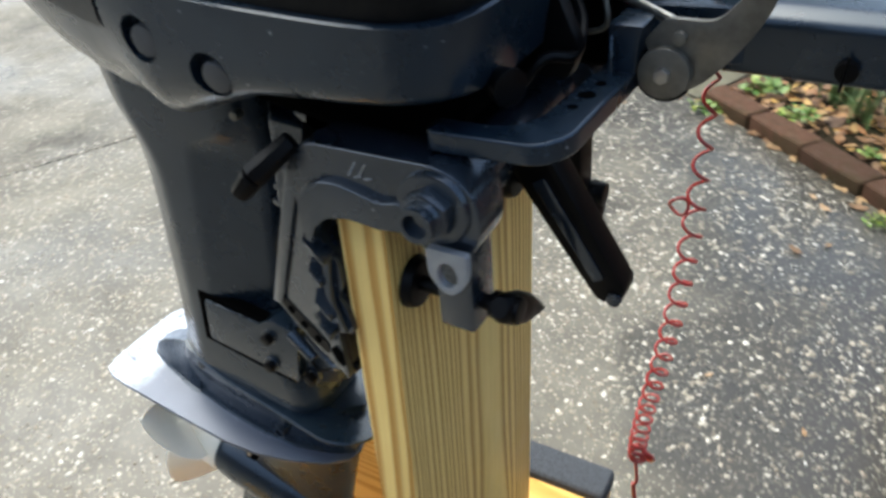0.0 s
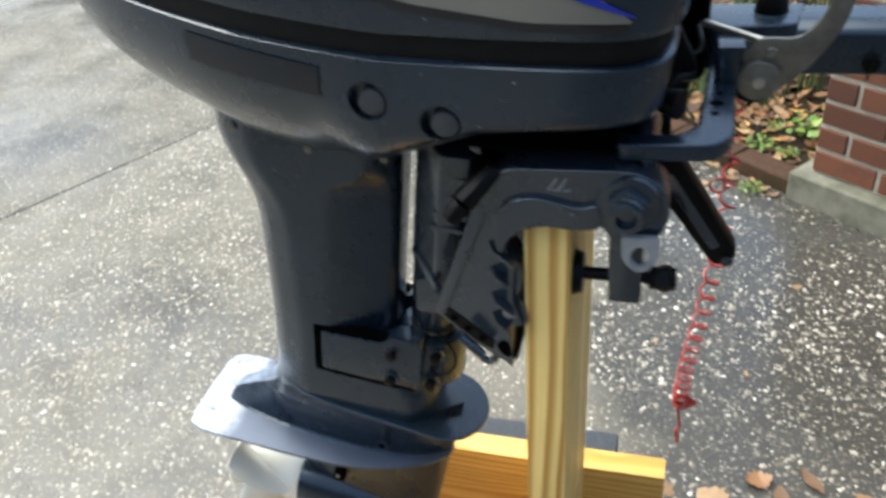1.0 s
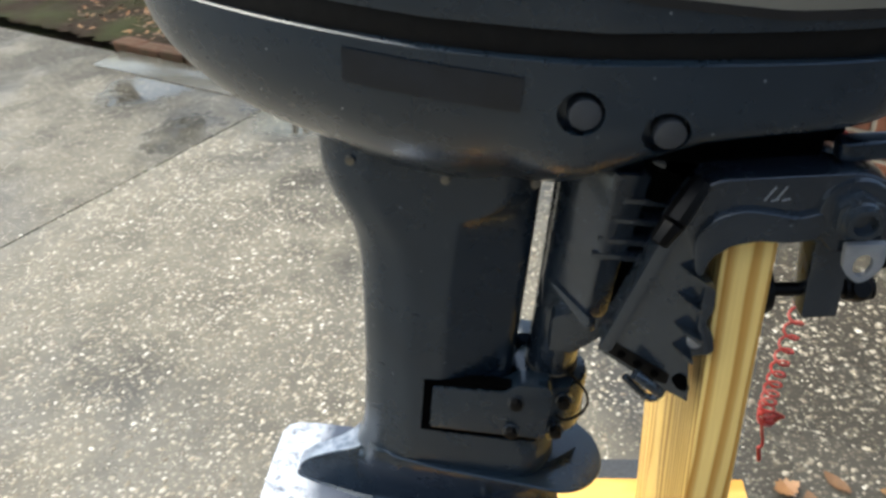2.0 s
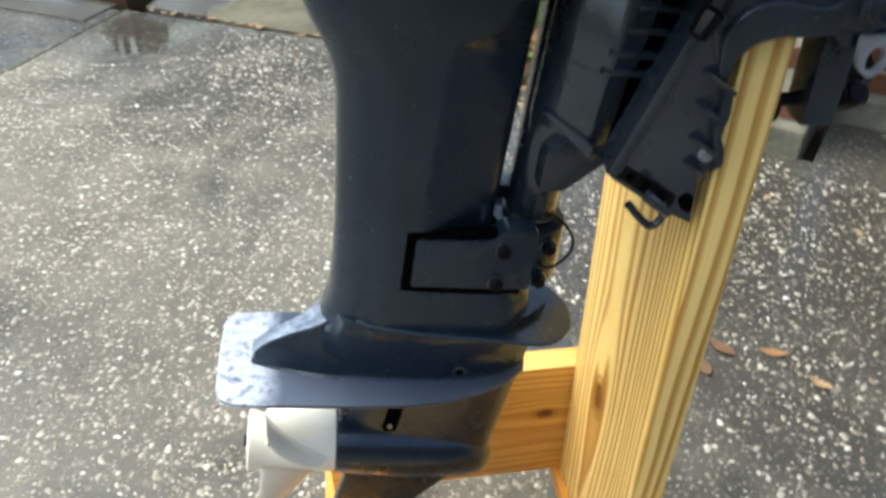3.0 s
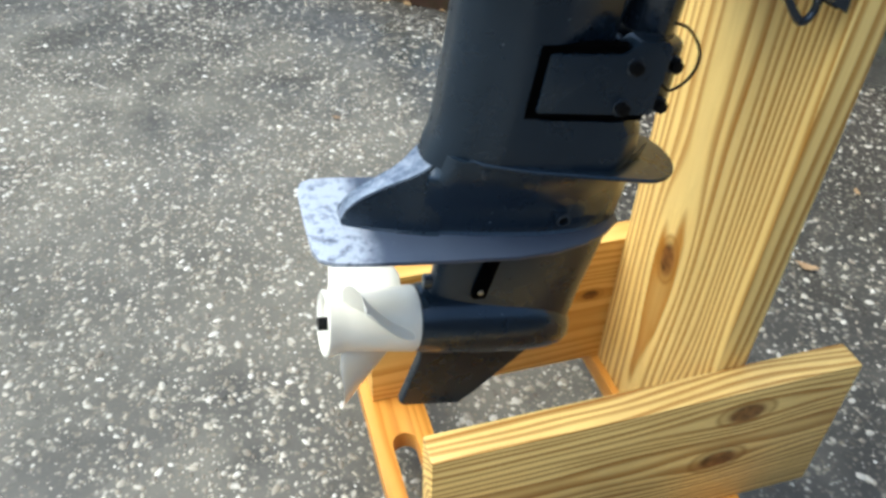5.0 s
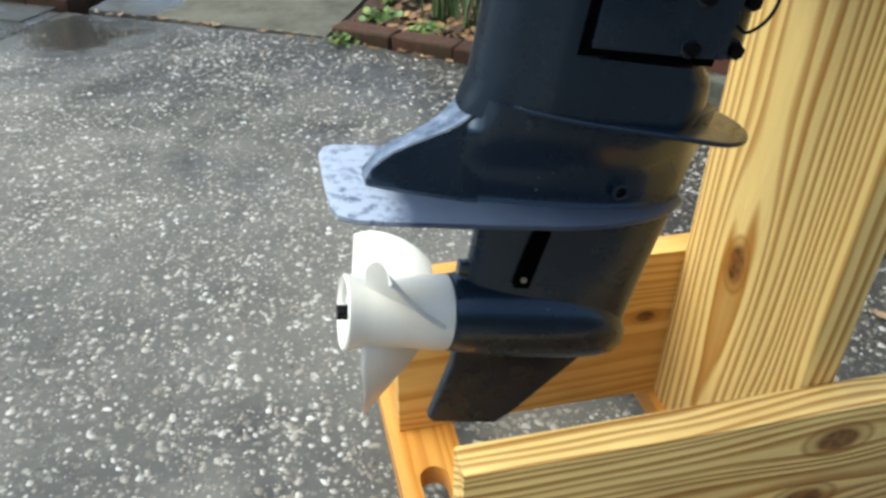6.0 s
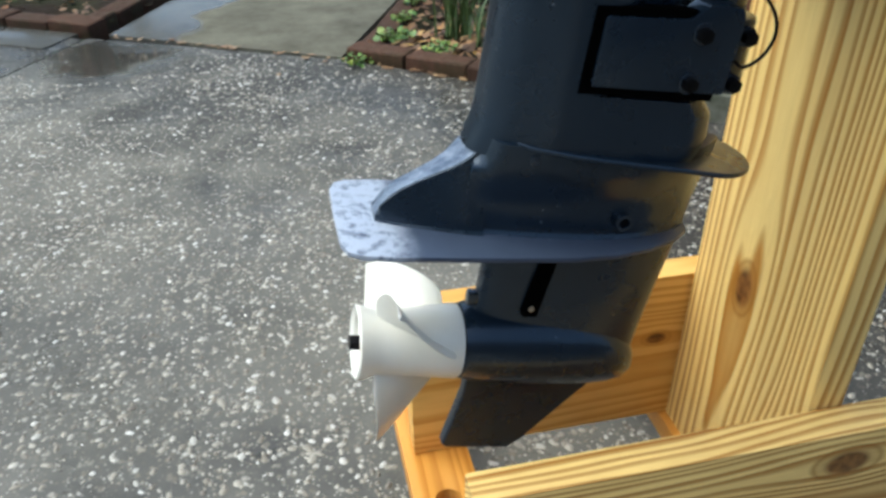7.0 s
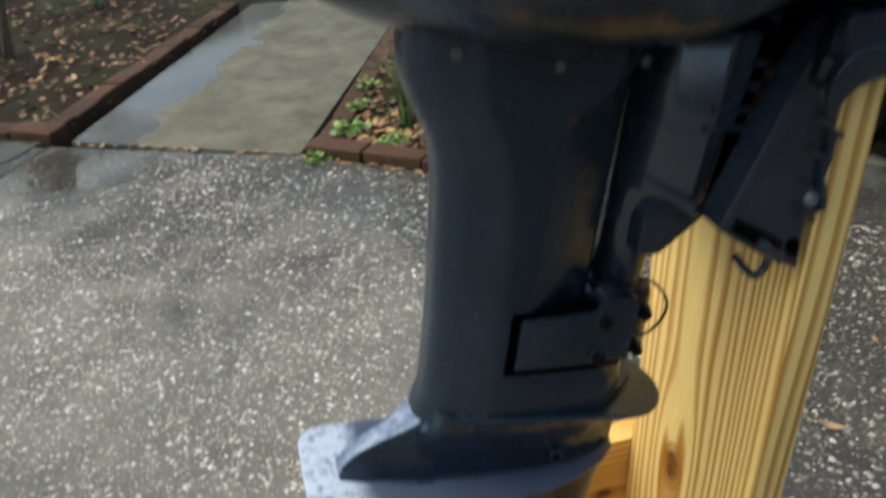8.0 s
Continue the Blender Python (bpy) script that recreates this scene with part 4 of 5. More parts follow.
part("hub_core", ring_tube((-0.457, 0, AX), (1, 0, 0), 0.0285, 0.010, 0.014), PROP, prop)


def blade(angle):
    """A rounded, twisted blade; angle is its direction round the shaft from +v towards up."""
    bm = bmesh.new()
    rows_f, rows_b = [], []
    NR, NC = 20, 16
    for i in range(NR + 1):
        s = i / NR
        r = 0.030 + 0.084 * s
        half = 0.052 * math.sqrt(max(0.0, 1 - (max(0.0, s - 0.30) / 0.703) ** 2.2)) * (0.82 + 0.18 * step(0.0, 0.35, s)) * (1 - 0.42 * s * s)
        half = max(half, 0.0015)
        skew = 0.010 * s * s
        beta = math.atan2(0.42, 6.283185 * r)
        th = (0.0058 + 0.006 * max(0.0, 1 - s / 0.18) ** 2) * (1 - 0.72 * s)
        f, b = [], []
        for j in range(NC + 1):
            q = 2 * j / NC - 1
            ch = q * half + skew
            along, axial = ch * math.cos(beta), ch * math.sin(beta)
            phi = radians(angle) + along / r
            thick = th * math.sqrt(max(0.0, 1 - q * q * 0.96))
            camber = 0.004 * (1 - q * q)
            uu = -0.414 + axial - 0.034 * s * s - camber
            f.append(bm.verts.new((uu + thick / 2, r * math.cos(phi), AX + r * math.sin(phi))))
            b.append(bm.verts.new((uu - thick / 2, r * math.cos(phi), AX + r * math.sin(phi))))
        rows_f.append(f)
        rows_b.append(b)
    for g in (rows_f, rows_b):
        for p, q in zip(g, g[1:]):
            for j in range(NC):
                bm.faces.new((p[j], p[j + 1], q[j + 1], q[j]))
    for i in range(NR):
        for j in (0, NC):
            bm.faces.new((rows_f[i][j], rows_f[i + 1][j], rows_b[i + 1][j], rows_b[i][j]))
    for i in (0, NR):
        for j in range(NC):
            bm.faces.new((rows_f[i][j], rows_f[i][j + 1], rows_b[i][j + 1], rows_b[i][j]))
    return part("blade", bm, PROP, prop, "white rounded propeller blade", None, 50)


for ang in (8, 128, 248):
    blade(ang)

# swivel bracket: a steering tube that widens forwards into a cast body with slanting cheeks
def cheek_ring(w, aft, wide, fore, back=0.0):
    side = [(-0.209 + back, 0.020, 0.008), (-0.201 + back, aft, 0.010), (-0.170, wide, 0.003), (fore, wide - 0.004, 0.004)]
    return [(u, v, w) for u, v in rounded(side + [(u, -v, r) for u, v, r in side[::-1]], 0.004, 4)]


swivel = mpart("swivel_bracket", rod((-0.183, 0, -0.285), (-0.183, 0, 0.01), 0.0275, 0.029, 36, 0.003), CASTING, "dark cast swivel bracket with a steering tube")
part("grease_ring", ring_tube((-0.183, 0, -0.281), (0, 0, 1), 0.0284, 0.02, 0.003), DULL, swivel, "pale seal ring")
part("body", loft([cheek_ring(*r) for r in ((-0.166, 0.039, 0.070, -0.152), (-0.162, 0.040, 0.072, -0.150), (-0.098, 0.041, 0.074, -0.148), (-0.0965, 0.0425, 0.077, -0.146), (-0.012, 0.044, 0.079, -0.140), (-0.010, 0.043, 0.077, -0.142))]), CASTING, swivel, "wide cast body with slanting cheeks")
part("neck", loft([cheek_ring(*r) for r in ((-0.226, 0.018, 0.018, -0.168, 0.008), (-0.214, 0.021, 0.024, -0.162, 0.006), (-0.192, 0.026, 0.036, -0.155, 0.003), (-0.172, 0.031, 0.050, -0.148, 0.001), (-0.150, 0.036, 0.060, -0.146))]), CASTING, swivel)
for side in (-1, 1):
    # wedge-shaped rib across the cheek
    rib = [(-0.205, 0.034, -0.150), (-0.203, 0.0425, -0.1495), (-0.167, 0.079, -0.161), (-0.160, 0.076, -0.162), (-0.205, 0.034, -0.154), (-0.203, 0.0425, -0.1535), (-0.167, 0.079, -0.176), (-0.160, 0.076, -0.177)]
    bm = bmesh.new()
    vs = [bm.verts.new((u, side * v, w)) for u, v, w in rib]
    for f in ((0, 1, 2, 3), (7, 6, 5, 4), (0, 4, 5, 1), (1, 5, 6, 2), (2, 6, 7, 3), (3, 7, 4, 0)):
        bm.faces.new([vs[k] for k in f])
    bmesh.ops.recalc_face_normals(bm, faces=bm.faces)
    part("wedge", bevel(bm, 0.0012, 2), CASTING, swivel)
    part("arm", prism(rounded([(-0.15, 0.004), (-0.02, 0.030), (0.02, 0.016), (0.02, -0.016), (-0.02, -0.028), (-0.09, -0.022)], 0.01), "y", side * 0.050, side * 0.080, 0.004), CASTING, swivel, "heavy arm to the tilt tube")
    for k, (x, z) in enumerate(((-0.058, 1.047), (-0.064, 1.028), (-0.071, 1.008), (-0.076, 0.992))):
        spart("rib", box((x, 0.115 + side * 0.060, z), (0.050, 0.034, 0.006), 0.0015, 2, None, pose(0, 0, 0, 0, 9, 0)), CASTING, "", swivel)
spart("foot_web", prism(rounded([(-0.135, 0.905), (-0.050, 0.930), (-0.040, 0.900), (-0.068, 0.893), (-0.116, 0.858), (-0.140, 0.862)], 0.004), "y", 0.068, 0.162, 0.005), CASTING, "", swivel)
# matt black blocks filling in the deep shade between tube and clamp brackets
spart("core", prism([(-0.10, 1.06), (-0.02, 1.06), (-0.045, 0.93), (-0.11, 0.90), (-0.115, 0.96)], "y", 0.070, 0.160, 0.004), HOLLOW_SHADE, "", swivel)
part("cradle", box((-0.075, 0, -0.005), (0.13, 0.16, 0.06), 0.006), HOLLOW_SHADE, swivel)

# between cowling and bracket: a black block for the shade, a shaft and bolts
mpart("drive_plate", box((-0.15, 0, 0.03), (0.26, 0.17, 0.05), 0.01), HOLLOW_SHADE, "matt black block filling the shade under the cowling")
mpart("shift_shaft", rod((-0.255, -0.05, -0.005), (-0.255, -0.05, 0.03), 0.006, seg=12), CASTING)
for u, v, w in ((-0.395, -0.046, -0.040), (-0.310, -0.052, -0.046), (-0.232, -0.050, -0.042)):
    mpart("casing_bolt", rod((u, v + 0.006, w), (u, v - 0.004, w), 0.0045, seg=12, w=0.001), DULL, "small bare metal casing bolt")

# block added to darken the opening, and a rod added for a highlight in it
spart("engine_tray", box((0.080, 0.245, 1.135), (0.130, 0.130, 0.095), 0.012, 3), HOLLOW_SHADE, "matt black block added to darken the opening behind the steering arm")
spart("choke_link", sweep(smooth_line([(0.135, 0.168, 1.150), (0.138, 0.165, 1.128), (0.120, 0.166, 1.120)], 5), 0.0022, 8), DULL, "thin bare metal rod added for a highlight against the black block")

# clamp brackets, square to the stand
PLATE = rounded([(-0.036, 1.062, 0.018), (-0.016, 1.086, 0.02), (0.050, 1.086, 0.004), (0.050, 1.050, 0.004), (0.02, 1.0455, 0.006), (-0.004, 1.042, 0.012), (-0.020, 1.026, 0.012), (-0.017, 1.002, 0.01), (-0.004, 0.990, 0.006), (-0.003, 0.967, 0.006), (-0.009, 0.953, 0.005), (-0.002, 0.941, 0.006), (0.001, 0.921, 0.005), (-0.0190, 0.914, 0.004), (-0.0165, 0.861, 0.002), (-0.023, 0.865, 0.001), (-0.052, 0.880, 0.004), (-0.095, 0.911, 0.006)], 0.006)
HOOK_TOP = rounded([(-0.038, 1.060, 0.012), (-0.020, 1.090, 0.020), (0.095, 1.092, 0.016), (0.118, 1.077, 0.02), (0.122, 1.05, 0.016), (0.112, 1.026, 0.016), (0.078, 1.022, 0.014), (0.066, 1.0400, 0.008), (0.045, 1.0370, 0.01), (0.02, 1.0395, 0.01), (0.0, 1.035, 0.010), (-0.014, 1.024, 0.008), (-0.022, 1.010, 0.008)], 0.006)
LIP = rounded([(-0.024, 1.010), (-0.026, 1.044, 0.014), (-0.012, 1.062, 0.014), (0.011, 1.067, 0.014), (0.05, 1.058, 0.012), (0.066, 1.064, 0.008), (0.068, 1.046), (0.064, 1.0385), (0.045, 1.0360), (0.02, 1.0385), (0.0, 1.034), (-0.013, 1.022), (-0.018, 1.006)], 0.005)


def clamp_bracket(y, out):
    """One clamp bracket at y; out is the side that faces away from the motor's middle. Its lower plate slants inwards towards its aft edge."""
    def slant(bm):
        for v in bm.verts:
            v.co.y -= out * 0.18 * max(0.0, -0.005 - v.co.x)
        return bm
    yo = y + out * 0.006
    br = spart("clamp_bracket", slant(prism(PLATE, "y", y - out * 0.026, yo, 0.0035, 3)), CASTING, "dark cast hook-shaped clamp bracket", None)
    spart("hook_top", prism(HOOK_TOP, "y", y - out * 0.028, yo + out * 0.0015, 0.0045, 3), CASTING, "", br)
    # raised ledge over the opening, round boss and the rib down the aft edge
    spart("lip", prism(LIP, "y", yo - out * 0.004, yo + out * 0.0075, 0.0030, 3), CASTING, "", br)
    spart("boss", rod((0.088, yo - out * 0.004, 1.062), (0.088, yo + out * 0.0062, 1.062), 0.0285, 0.0260, 40, 0.003), CASTING, "", br)
    spart("edge_rib", slant(prism(rounded([(-0.040, 1.060), (-0.028, 1.056), (-0.085, 0.913), (-0.097, 0.913)], 0.003), "y", yo - out * 0.003, yo + out * 0.0030, 0.0022, 2)), CASTING, "", br)
    for x0 in (0.026, 0.034):
        spart("cast_mark", box((x0, yo + out * 0.0018, 1.0775), (0.0010, 0.0012, 0.013), 0, 2, None, pose(0, 0, 0, 0, 32, 0)), ZINC, "", br)
        spart("cast_mark", box((x0 + 0.004, yo + out * 0.0018, 1.072), (0.006, 0.0012, 0.0010), 0, 2, None, pose(0, 0, 0, 0, -12, 0)), ZINC, "", br)
    for xt, zt, xb, zb in ((-0.036, 1.012, -0.008, 0.998), (-0.036, 0.984, -0.016, 0.974), (-0.037, 0.953, -0.012, 0.942), (-0.037, 0.929, -0.018, 0.920)):
        bm = bmesh.new()
        tip = [(xt, -0.003, zt), (xt + 0.010, 0.013, zt - 0.002), (xb, 0.013, zb - 0.001), (xb, -0.003, zb), (xt + 0.003, -0.003, zt - 0.004), (xt + 0.010, 0.012, zt - 0.006), (xb, 0.012, zb - 0.006), (xb, -0.003, zb - 0.006)]
        vs = [bm.verts.new((x, yo + out * d, z)) for x, d, z in tip]
        for f in ((0, 1, 2, 3), (7, 6, 5, 4), (0, 4, 5, 1), (1, 5, 6, 2), (2, 6, 7, 3), (3, 7, 4, 0)):
            bm.faces.new([vs[k] for k in f])
        bmesh.ops.recalc_face_normals(bm, faces=bm.faces)
        spart("tooth", slant(bevel(bm, 0.0010, 2)), CASTING, "", br)
    spart("edge_web", prism([(-0.014, 1.000), (-0.007, 0.996), (-0.012, 0.955), (-0.0035, 0.924), (-0.009, 0.922), (-0.017, 0.955)], "y", yo - out * 0.002, yo + out * 0.0055, 0.0015, 2), CASTING, "", br)
    spart("stop_pin", rod((-0.0165, yo - out * 0.005, 0.934), (-0.0165, yo + out * 0.0025, 0.934), 0.0062, seg=16, w=0.001), ZINC, "", br)
    # holes drawn as raised black discs, dark like the shade of a hollow
    for x, z in ((-0.076, 0.9105), (-0.062, 0.9005), (-0.047, 0.892)):
        spart("adjusting_hole", slant(rod((x, yo - out * 0.003, z), (x, yo + out * 0.0018, z), 0.0038, seg=14)), HOLLOW_SHADE, "", br)
    # raised black patches that paint the shade of a recess and a notch
    spart("recess", slant(prism(rounded([(-0.087, 0.926), (-0.0425, 0.898), (-0.034, 0.892), (-0.036, 0.880), (-0.053, 0.886), (-0.088, 0.911)], 0.003), "y", yo - out * 0.004, yo + out * 0.0008)), BLACK, "raised dark strip with holes, black for the shade of a recess", br)
    spart("fork_notch", slant(prism(rounded([(-0.033, 0.888), (-0.025, 0.896), (-0.0185, 0.890), (-0.0185, 0.874), (-0.027, 0.876)], 0.004), "y", yo - out * 0.005, yo + out * 0.0010)), HOLLOW_SHADE, "", br)
    # front leg that carries the clamp screw, set inwards
    ys = y - out * 0.027
    spart("clamp_leg", bevel(box((0.087, ys, 0.994), (0.030, 0.034, 0.100)), 0.004, 2), CASTING, "square cast leg for the clamp screw", br)
    spart("clamp_screw", rod((0.042, ys, 0.9635), (0.128, ys, 0.9635), 0.0062, seg=18), BLACK, "black clamp screw that grips the board", br)
    return br


def clamp_fittings(y, out, turn, reach=1.0):
    zs, ys = 0.9635, y - out * 0.020
    grip = spart("clamp_grip", rod((0.040, ys, zs), (0.049, ys, zs), 0.022, 0.019, 28, 0.002), BLACK, "round black clamp pad pressed on the board")
    hub = rod((0.108, ys, zs), (0.132, ys, zs), 0.0105, seg=24, w=0.002)
    handle = spart("clamp_handle", hub, BLACK, "black folding clamp handle")
    d = Vector((0.10, math.cos(turn), math.sin(turn))).normalized()
    q = Vector((0.121, ys, zs))
    side = Vector((1, 0, 0)).cross(d).normalized()
    up = side.cross(d).normalized()
    rings = []
    for dist, hw, ht in ((-0.014, 0.008, 0.007), (-0.010, 0.011, 0.009), (0.010, 0.0135, 0.010), (0.030, 0.012, 0.008), (0.048, 0.006, 0.005), (0.060, 0.0015, 0.0015)):
        rings.append([q + d * dist * reach + side * hw * math.cos(a) + up * ht * math.sin(a) for a in (6.283185 * i / 14 for i in range(14))])
    bm = loft(rings)
    spart("wing", bm, BLACK, "", handle)


near = clamp_bracket(0.001, -1)
far = clamp_bracket(0.229, 1)
clamp_fittings(0.008, -1, radians(-35))
clamp_fittings(0.222, 1, radians(-85), 0.6)
spart("tilt_sleeve", rod((0.088, 0.024, 1.062), (0.088, 0.206, 1.062), 0.0205, seg=32), CASTING, "round sleeve on the tilt tube between the brackets")
tube = spart("tilt_tube", ring_tube((0.088, 0.115, 1.062), (0, 1, 0), 0.0125, 0.0088, 0.294, 36), CASTING, "open-ended tilt tube")
spart("tube_bore", rod((0.088, -0.012, 1.062), (0.088, 0.24, 1.062), 0.0089, seg=20), HOLLOW_SHADE, "", tube)
for y, o in ((-0.0160, -1), (0.2460, 1)):
    spart("tube_nut", rod((0.088, y - 0.006, 1.062), (0.088, y + 0.006, 1.062), 0.0190, seg=6, w=0.0018), CASTING, "large hexagonal tilt tube nut", tube)
    spart("tube_collar", rod((0.088, y + o * 0.0100, 1.062), (0.088, y - o * 0.005, 1.062), 0.0140, 0.0165, 32, 0.0015), CASTING, "", tube)
# grey lifting link under the nut
link = rounded([(0.088, 1.042, 0.003), (0.119, 1.042, 0.003), (0.118, 1.018, 0.013), (0.1035, 1.004, 0.014), (0.089, 1.018, 0.013)], 0.01, 6)
LINK = Vector((-0.004, 0.006, -0.006))
bm = bmesh.new()
hole = [(0.1035 + 0.0075 * math.cos(6.283185 * k / 24), 1.0225 + 0.0105 * math.sin(6.283185 * k / 24)) for k in range(24)]
lp = {}
for y in (-0.0165, -0.0225):
    for key, line in (("o", link), ("h", hole)):
        lp[key, y] = [bm.verts.new((p[0], y, p[1])) for p in line]
        for i in range(len(line)):
            bm.edges.new((lp[key, y][i], lp[key, y][(i + 1) % len(line)]))
    bmesh.ops.triangle_fill(bm, edges=[e for e in bm.edges if all(abs(v.co.y - y) < 1e-6 for v in e.verts)], use_beauty=True)
for key, line in (("o", link), ("h", hole)):
    a, b = lp[key, -0.0165], lp[key, -0.0225]
    for i in range(len(line)):
        bm.faces.new((a[i], a[(i + 1) % len(line)], b[(i + 1) % len(line)], b[i]))
bmesh.ops.recalc_face_normals(bm, faces=bm.faces)
bevel(bm, 0.0012, 2, 60)
bmesh.ops.translate(bm, vec=LINK, verts=bm.verts)
spart("lifting_link", bm, ZINC, "bare grey metal link with an oval eye")
# tilt lock lever and its black block
lock = spart("tilt_lock", rod((-0.024, -0.004, 1.088), (-0.047, -0.026, 1.066), 0.0085, 0.0105, 8, 0.002), BLACK, "black tilt lock lever")
spart("tip", rod((-0.047, -0.026, 1.066), (-0.058, -0.032, 1.052), 0.0095, 0.0075, 8, 0.002), BLACK, "", lock)
# hook under the bracket
hk = smooth_line([(-0.062, 0.012, 0.902), (-0.053, 0.013, 0.893), (-0.042, 0.014, 0.881), (-0.036, 0.014, 0.868), (-0.038, 0.014, 0.856), (-0.046, 0.014, 0.850), (-0.056, 0.014, 0.858), (-0.071, 0.014, 0.877)], 6)
spart("shank", rod((-0.066, -0.010, 0.902), (-0.044, -0.012, 0.882), 0.0056, 0.0046, 14, 0.001), CASTING, "", near)
spart("hook", sweep(hk, 0.0040, 10), CASTING, "bent rod hook under the clamp bracket")
spart("tilt_pin", rod((-0.018, 0.008, 0.866), (-0.018, 0.222, 0.866), 0.0050, seg=14, w=0.001), BLACK, "black tilt adjusting rod")
# earth wire loop at the lower mount
wl = smooth_line([(-0.132, 0.075, 0.832), (-0.118, 0.072, 0.826), (-0.104, 0.07, 0.808), (-0.100, 0.07, 0.790), (-0.108, 0.07, 0.773), (-0.124, 0.07, 0.764), (-0.134, 0.072, 0.770)], 8)
spart("earth_wire", sweep(wl, 0.0016, 6), BLACK, "thin black earth wire loop")
# dark support bar that leans out at the front
bm = prism(rounded([(-0.018, 0.0), (0.018, 0.0), (0.014, -0.134, 0.012), (-0.013, -0.134, 0.012)], 0.006), "y", -0.013, 0.013, 0.004)
bmesh.ops.transform(bm, matrix=pose(0.106, 0.105, 1.052, 0, -33, 0), verts=bm.verts)
bar = spart("support_bar", bm, BLACK, "black tilt support bar hanging at a slant")
bm = prism(rounded([(-0.006, -0.02), (0.006, -0.02), (0.005, -0.112), (-0.005, -0.112)], 0.003), "y", -0.015, -0.012, 0.001)
bmesh.ops.transform(bm, matrix=pose(0.106, 0.105, 1.052, 0, -33, 0), verts=bm.verts)
spart("groove", bm, CASTING, "", bar)
spart("pivot", rod((0.179, 0.0895, 0.943), (0.179, 0.1205, 0.943), 0.006, seg=18, w=0.001), CASTING, "", bar)
spart("latch_plate", box((0.112, 0.19, 1.0), (0.012, 0.03, 0.08), 0.003), BLACK, "")

# steering arm: a flat cranked bar
ARM = rounded([(0.076, 0.007, 0.008), (0.076, 0.027, 0.006), (0.122, 0.029, 0.012), (0.137, 0.046, 0.010), (0.148, 0.175, 0.004), (0.172, 0.175, 0.004), (0.166, 0.032, 0.014), (0.152, 0.012, 0.016)], 0.008, 6)
arm = spart("steering_arm", prism(ARM, "z", 1.0935, 1.1090, 0.0045, 4), ENGINE, "cranked flat steering arm with three holes")
# black discs painted for the shade in the arm's holes
for x, y, r in ((0.1512, 0.069, 0.0036), (0.1533, 0.089, 0.0060), (0.1555, 0.109, 0.0036)):
    spart("hole", rod((x, y, 1.098), (x, y, 1.1093), r, seg=20), HOLLOW_SHADE, "", arm)
spart("arm_block", prism(rounded([(0.152, 1.108), (0.171, 1.108), (0.172, 1.132), (0.175, 1.142), (0.151, 1.142), (0.151, 1.130)], 0.002), "y", 0.132, 0.166, 0.003, 2), ENGINE, "squared bracket block on the steering arm")
spart("tiller_base", prism(rounded([(0.128, 0.236), (0.150, 0.212), (0.226, 0.2225), (0.240, 0.285), (0.128, 0.285)], 0.008), "z", 1.086, 1.131, 0.004, 3), ENGINE, "wide flat base of the tiller handle")
spart("gusset", prism([(0.1535, 1.108), (0.1575, 1.108), (0.1565, 1.136), (0.1545, 1.136)], "y", 0.124, 0.134, 0.001, 1), ENGINE, "", arm)
# black block standing in for the shade on the front face
mpart("front_cover", box((-0.03, 0.02, 0.07), (0.05, 0.2, 0.075), 0.012, 3), HOLLOW_SHADE, "matt black block for the shade at the cowling's front face")
spart("choke_knob", rod((0.100, 0.052, 1.130), (0.123, 0.039, 1.130), 0.0075, 0.013, 20, 0.002), BLACK, "black knob under the cowling front")
spart("cable_clip", sweep(smooth_line([(0.10, 0.09, 1.10), (0.118, 0.10, 1.125), (0.132, 0.12, 1.122), (0.126, 0.15, 1.135), (0.11, 0.17, 1.15)], 6), 0.004, 8), BLACK, "black control cable")
spart("front_bracket", prism(rounded([(0.088, 1.10), (0.128, 1.104), (0.136, 1.125), (0.118, 1.165), (0.09, 1.17)], 0.004), "y", 0.12, 0.135, 0.003), BLACK, "black bracket at the cowling front")

# shift lever
disc = spart("shift_lever", rod((0.189, 0.150, 1.109), (0.189, 0.136, 1.109), 0.0182, seg=40, w=0.0015), DULL, "dull metal shift lever with a round pivot")
spart("pivot_nut", rod((0.189, 0.140, 1.109), (0.189, 0.131, 1.109), 0.0058, seg=6, w=0.001), STEEL, "", disc)
LEV = rounded([(0.172, 1.128, 0.004), (0.186, 1.146, 0.006), (0.200, 1.146, 0.004), (0.219, 1.146, 0.02), (0.236, 1.166, 0.02), (0.244, 1.215, 0.004), (0.258, 1.215, 0.004), (0.254, 1.160, 0.03), (0.236, 1.128, 0.02), (0.214, 1.102, 0.012), (0.196, 1.092, 0.012)], 0.008, 6)
spart("lever", prism(LEV, "y", 0.143, 0.148, 0.001, 2), DULL, "curved flat dull metal lever", disc)
spart("rivet", rod((0.197, 0.146, 1.134), (0.197, 0.138, 1.134), 0.0048, seg=16, w=0.001), DULL, "", disc)
spart("link_rod", rod((0.130, 0.188, 1.148), (0.196, 0.150, 1.139), 0.0036, seg=12), STEEL, "bright shift link rod")
spart("back_plate", rod((0.186, 0.158, 1.104), (0.186, 0.150, 1.104), 0.021, seg=30), BLACK, "", disc)

# tiller handle
tiller = spart("tiller_handle", bevel(prism(rounded([(0.225, 1.078), (0.300, 1.078), (0.300, 1.122), (0.280, 1.130), (0.240, 1.130), (0.225, 1.122)], 0.006), "x", 0.150, 0.62), 0.004, 2, 60), ENGINE, "dark blue-grey tiller handle beam")
stop = spart("stop_switch", rod((0.296, 0.230, 1.092), (0.296, 0.218, 1.092), 0.0080, seg=24, w=0.001), BLACK, "black stop switch with a pin", tiller)
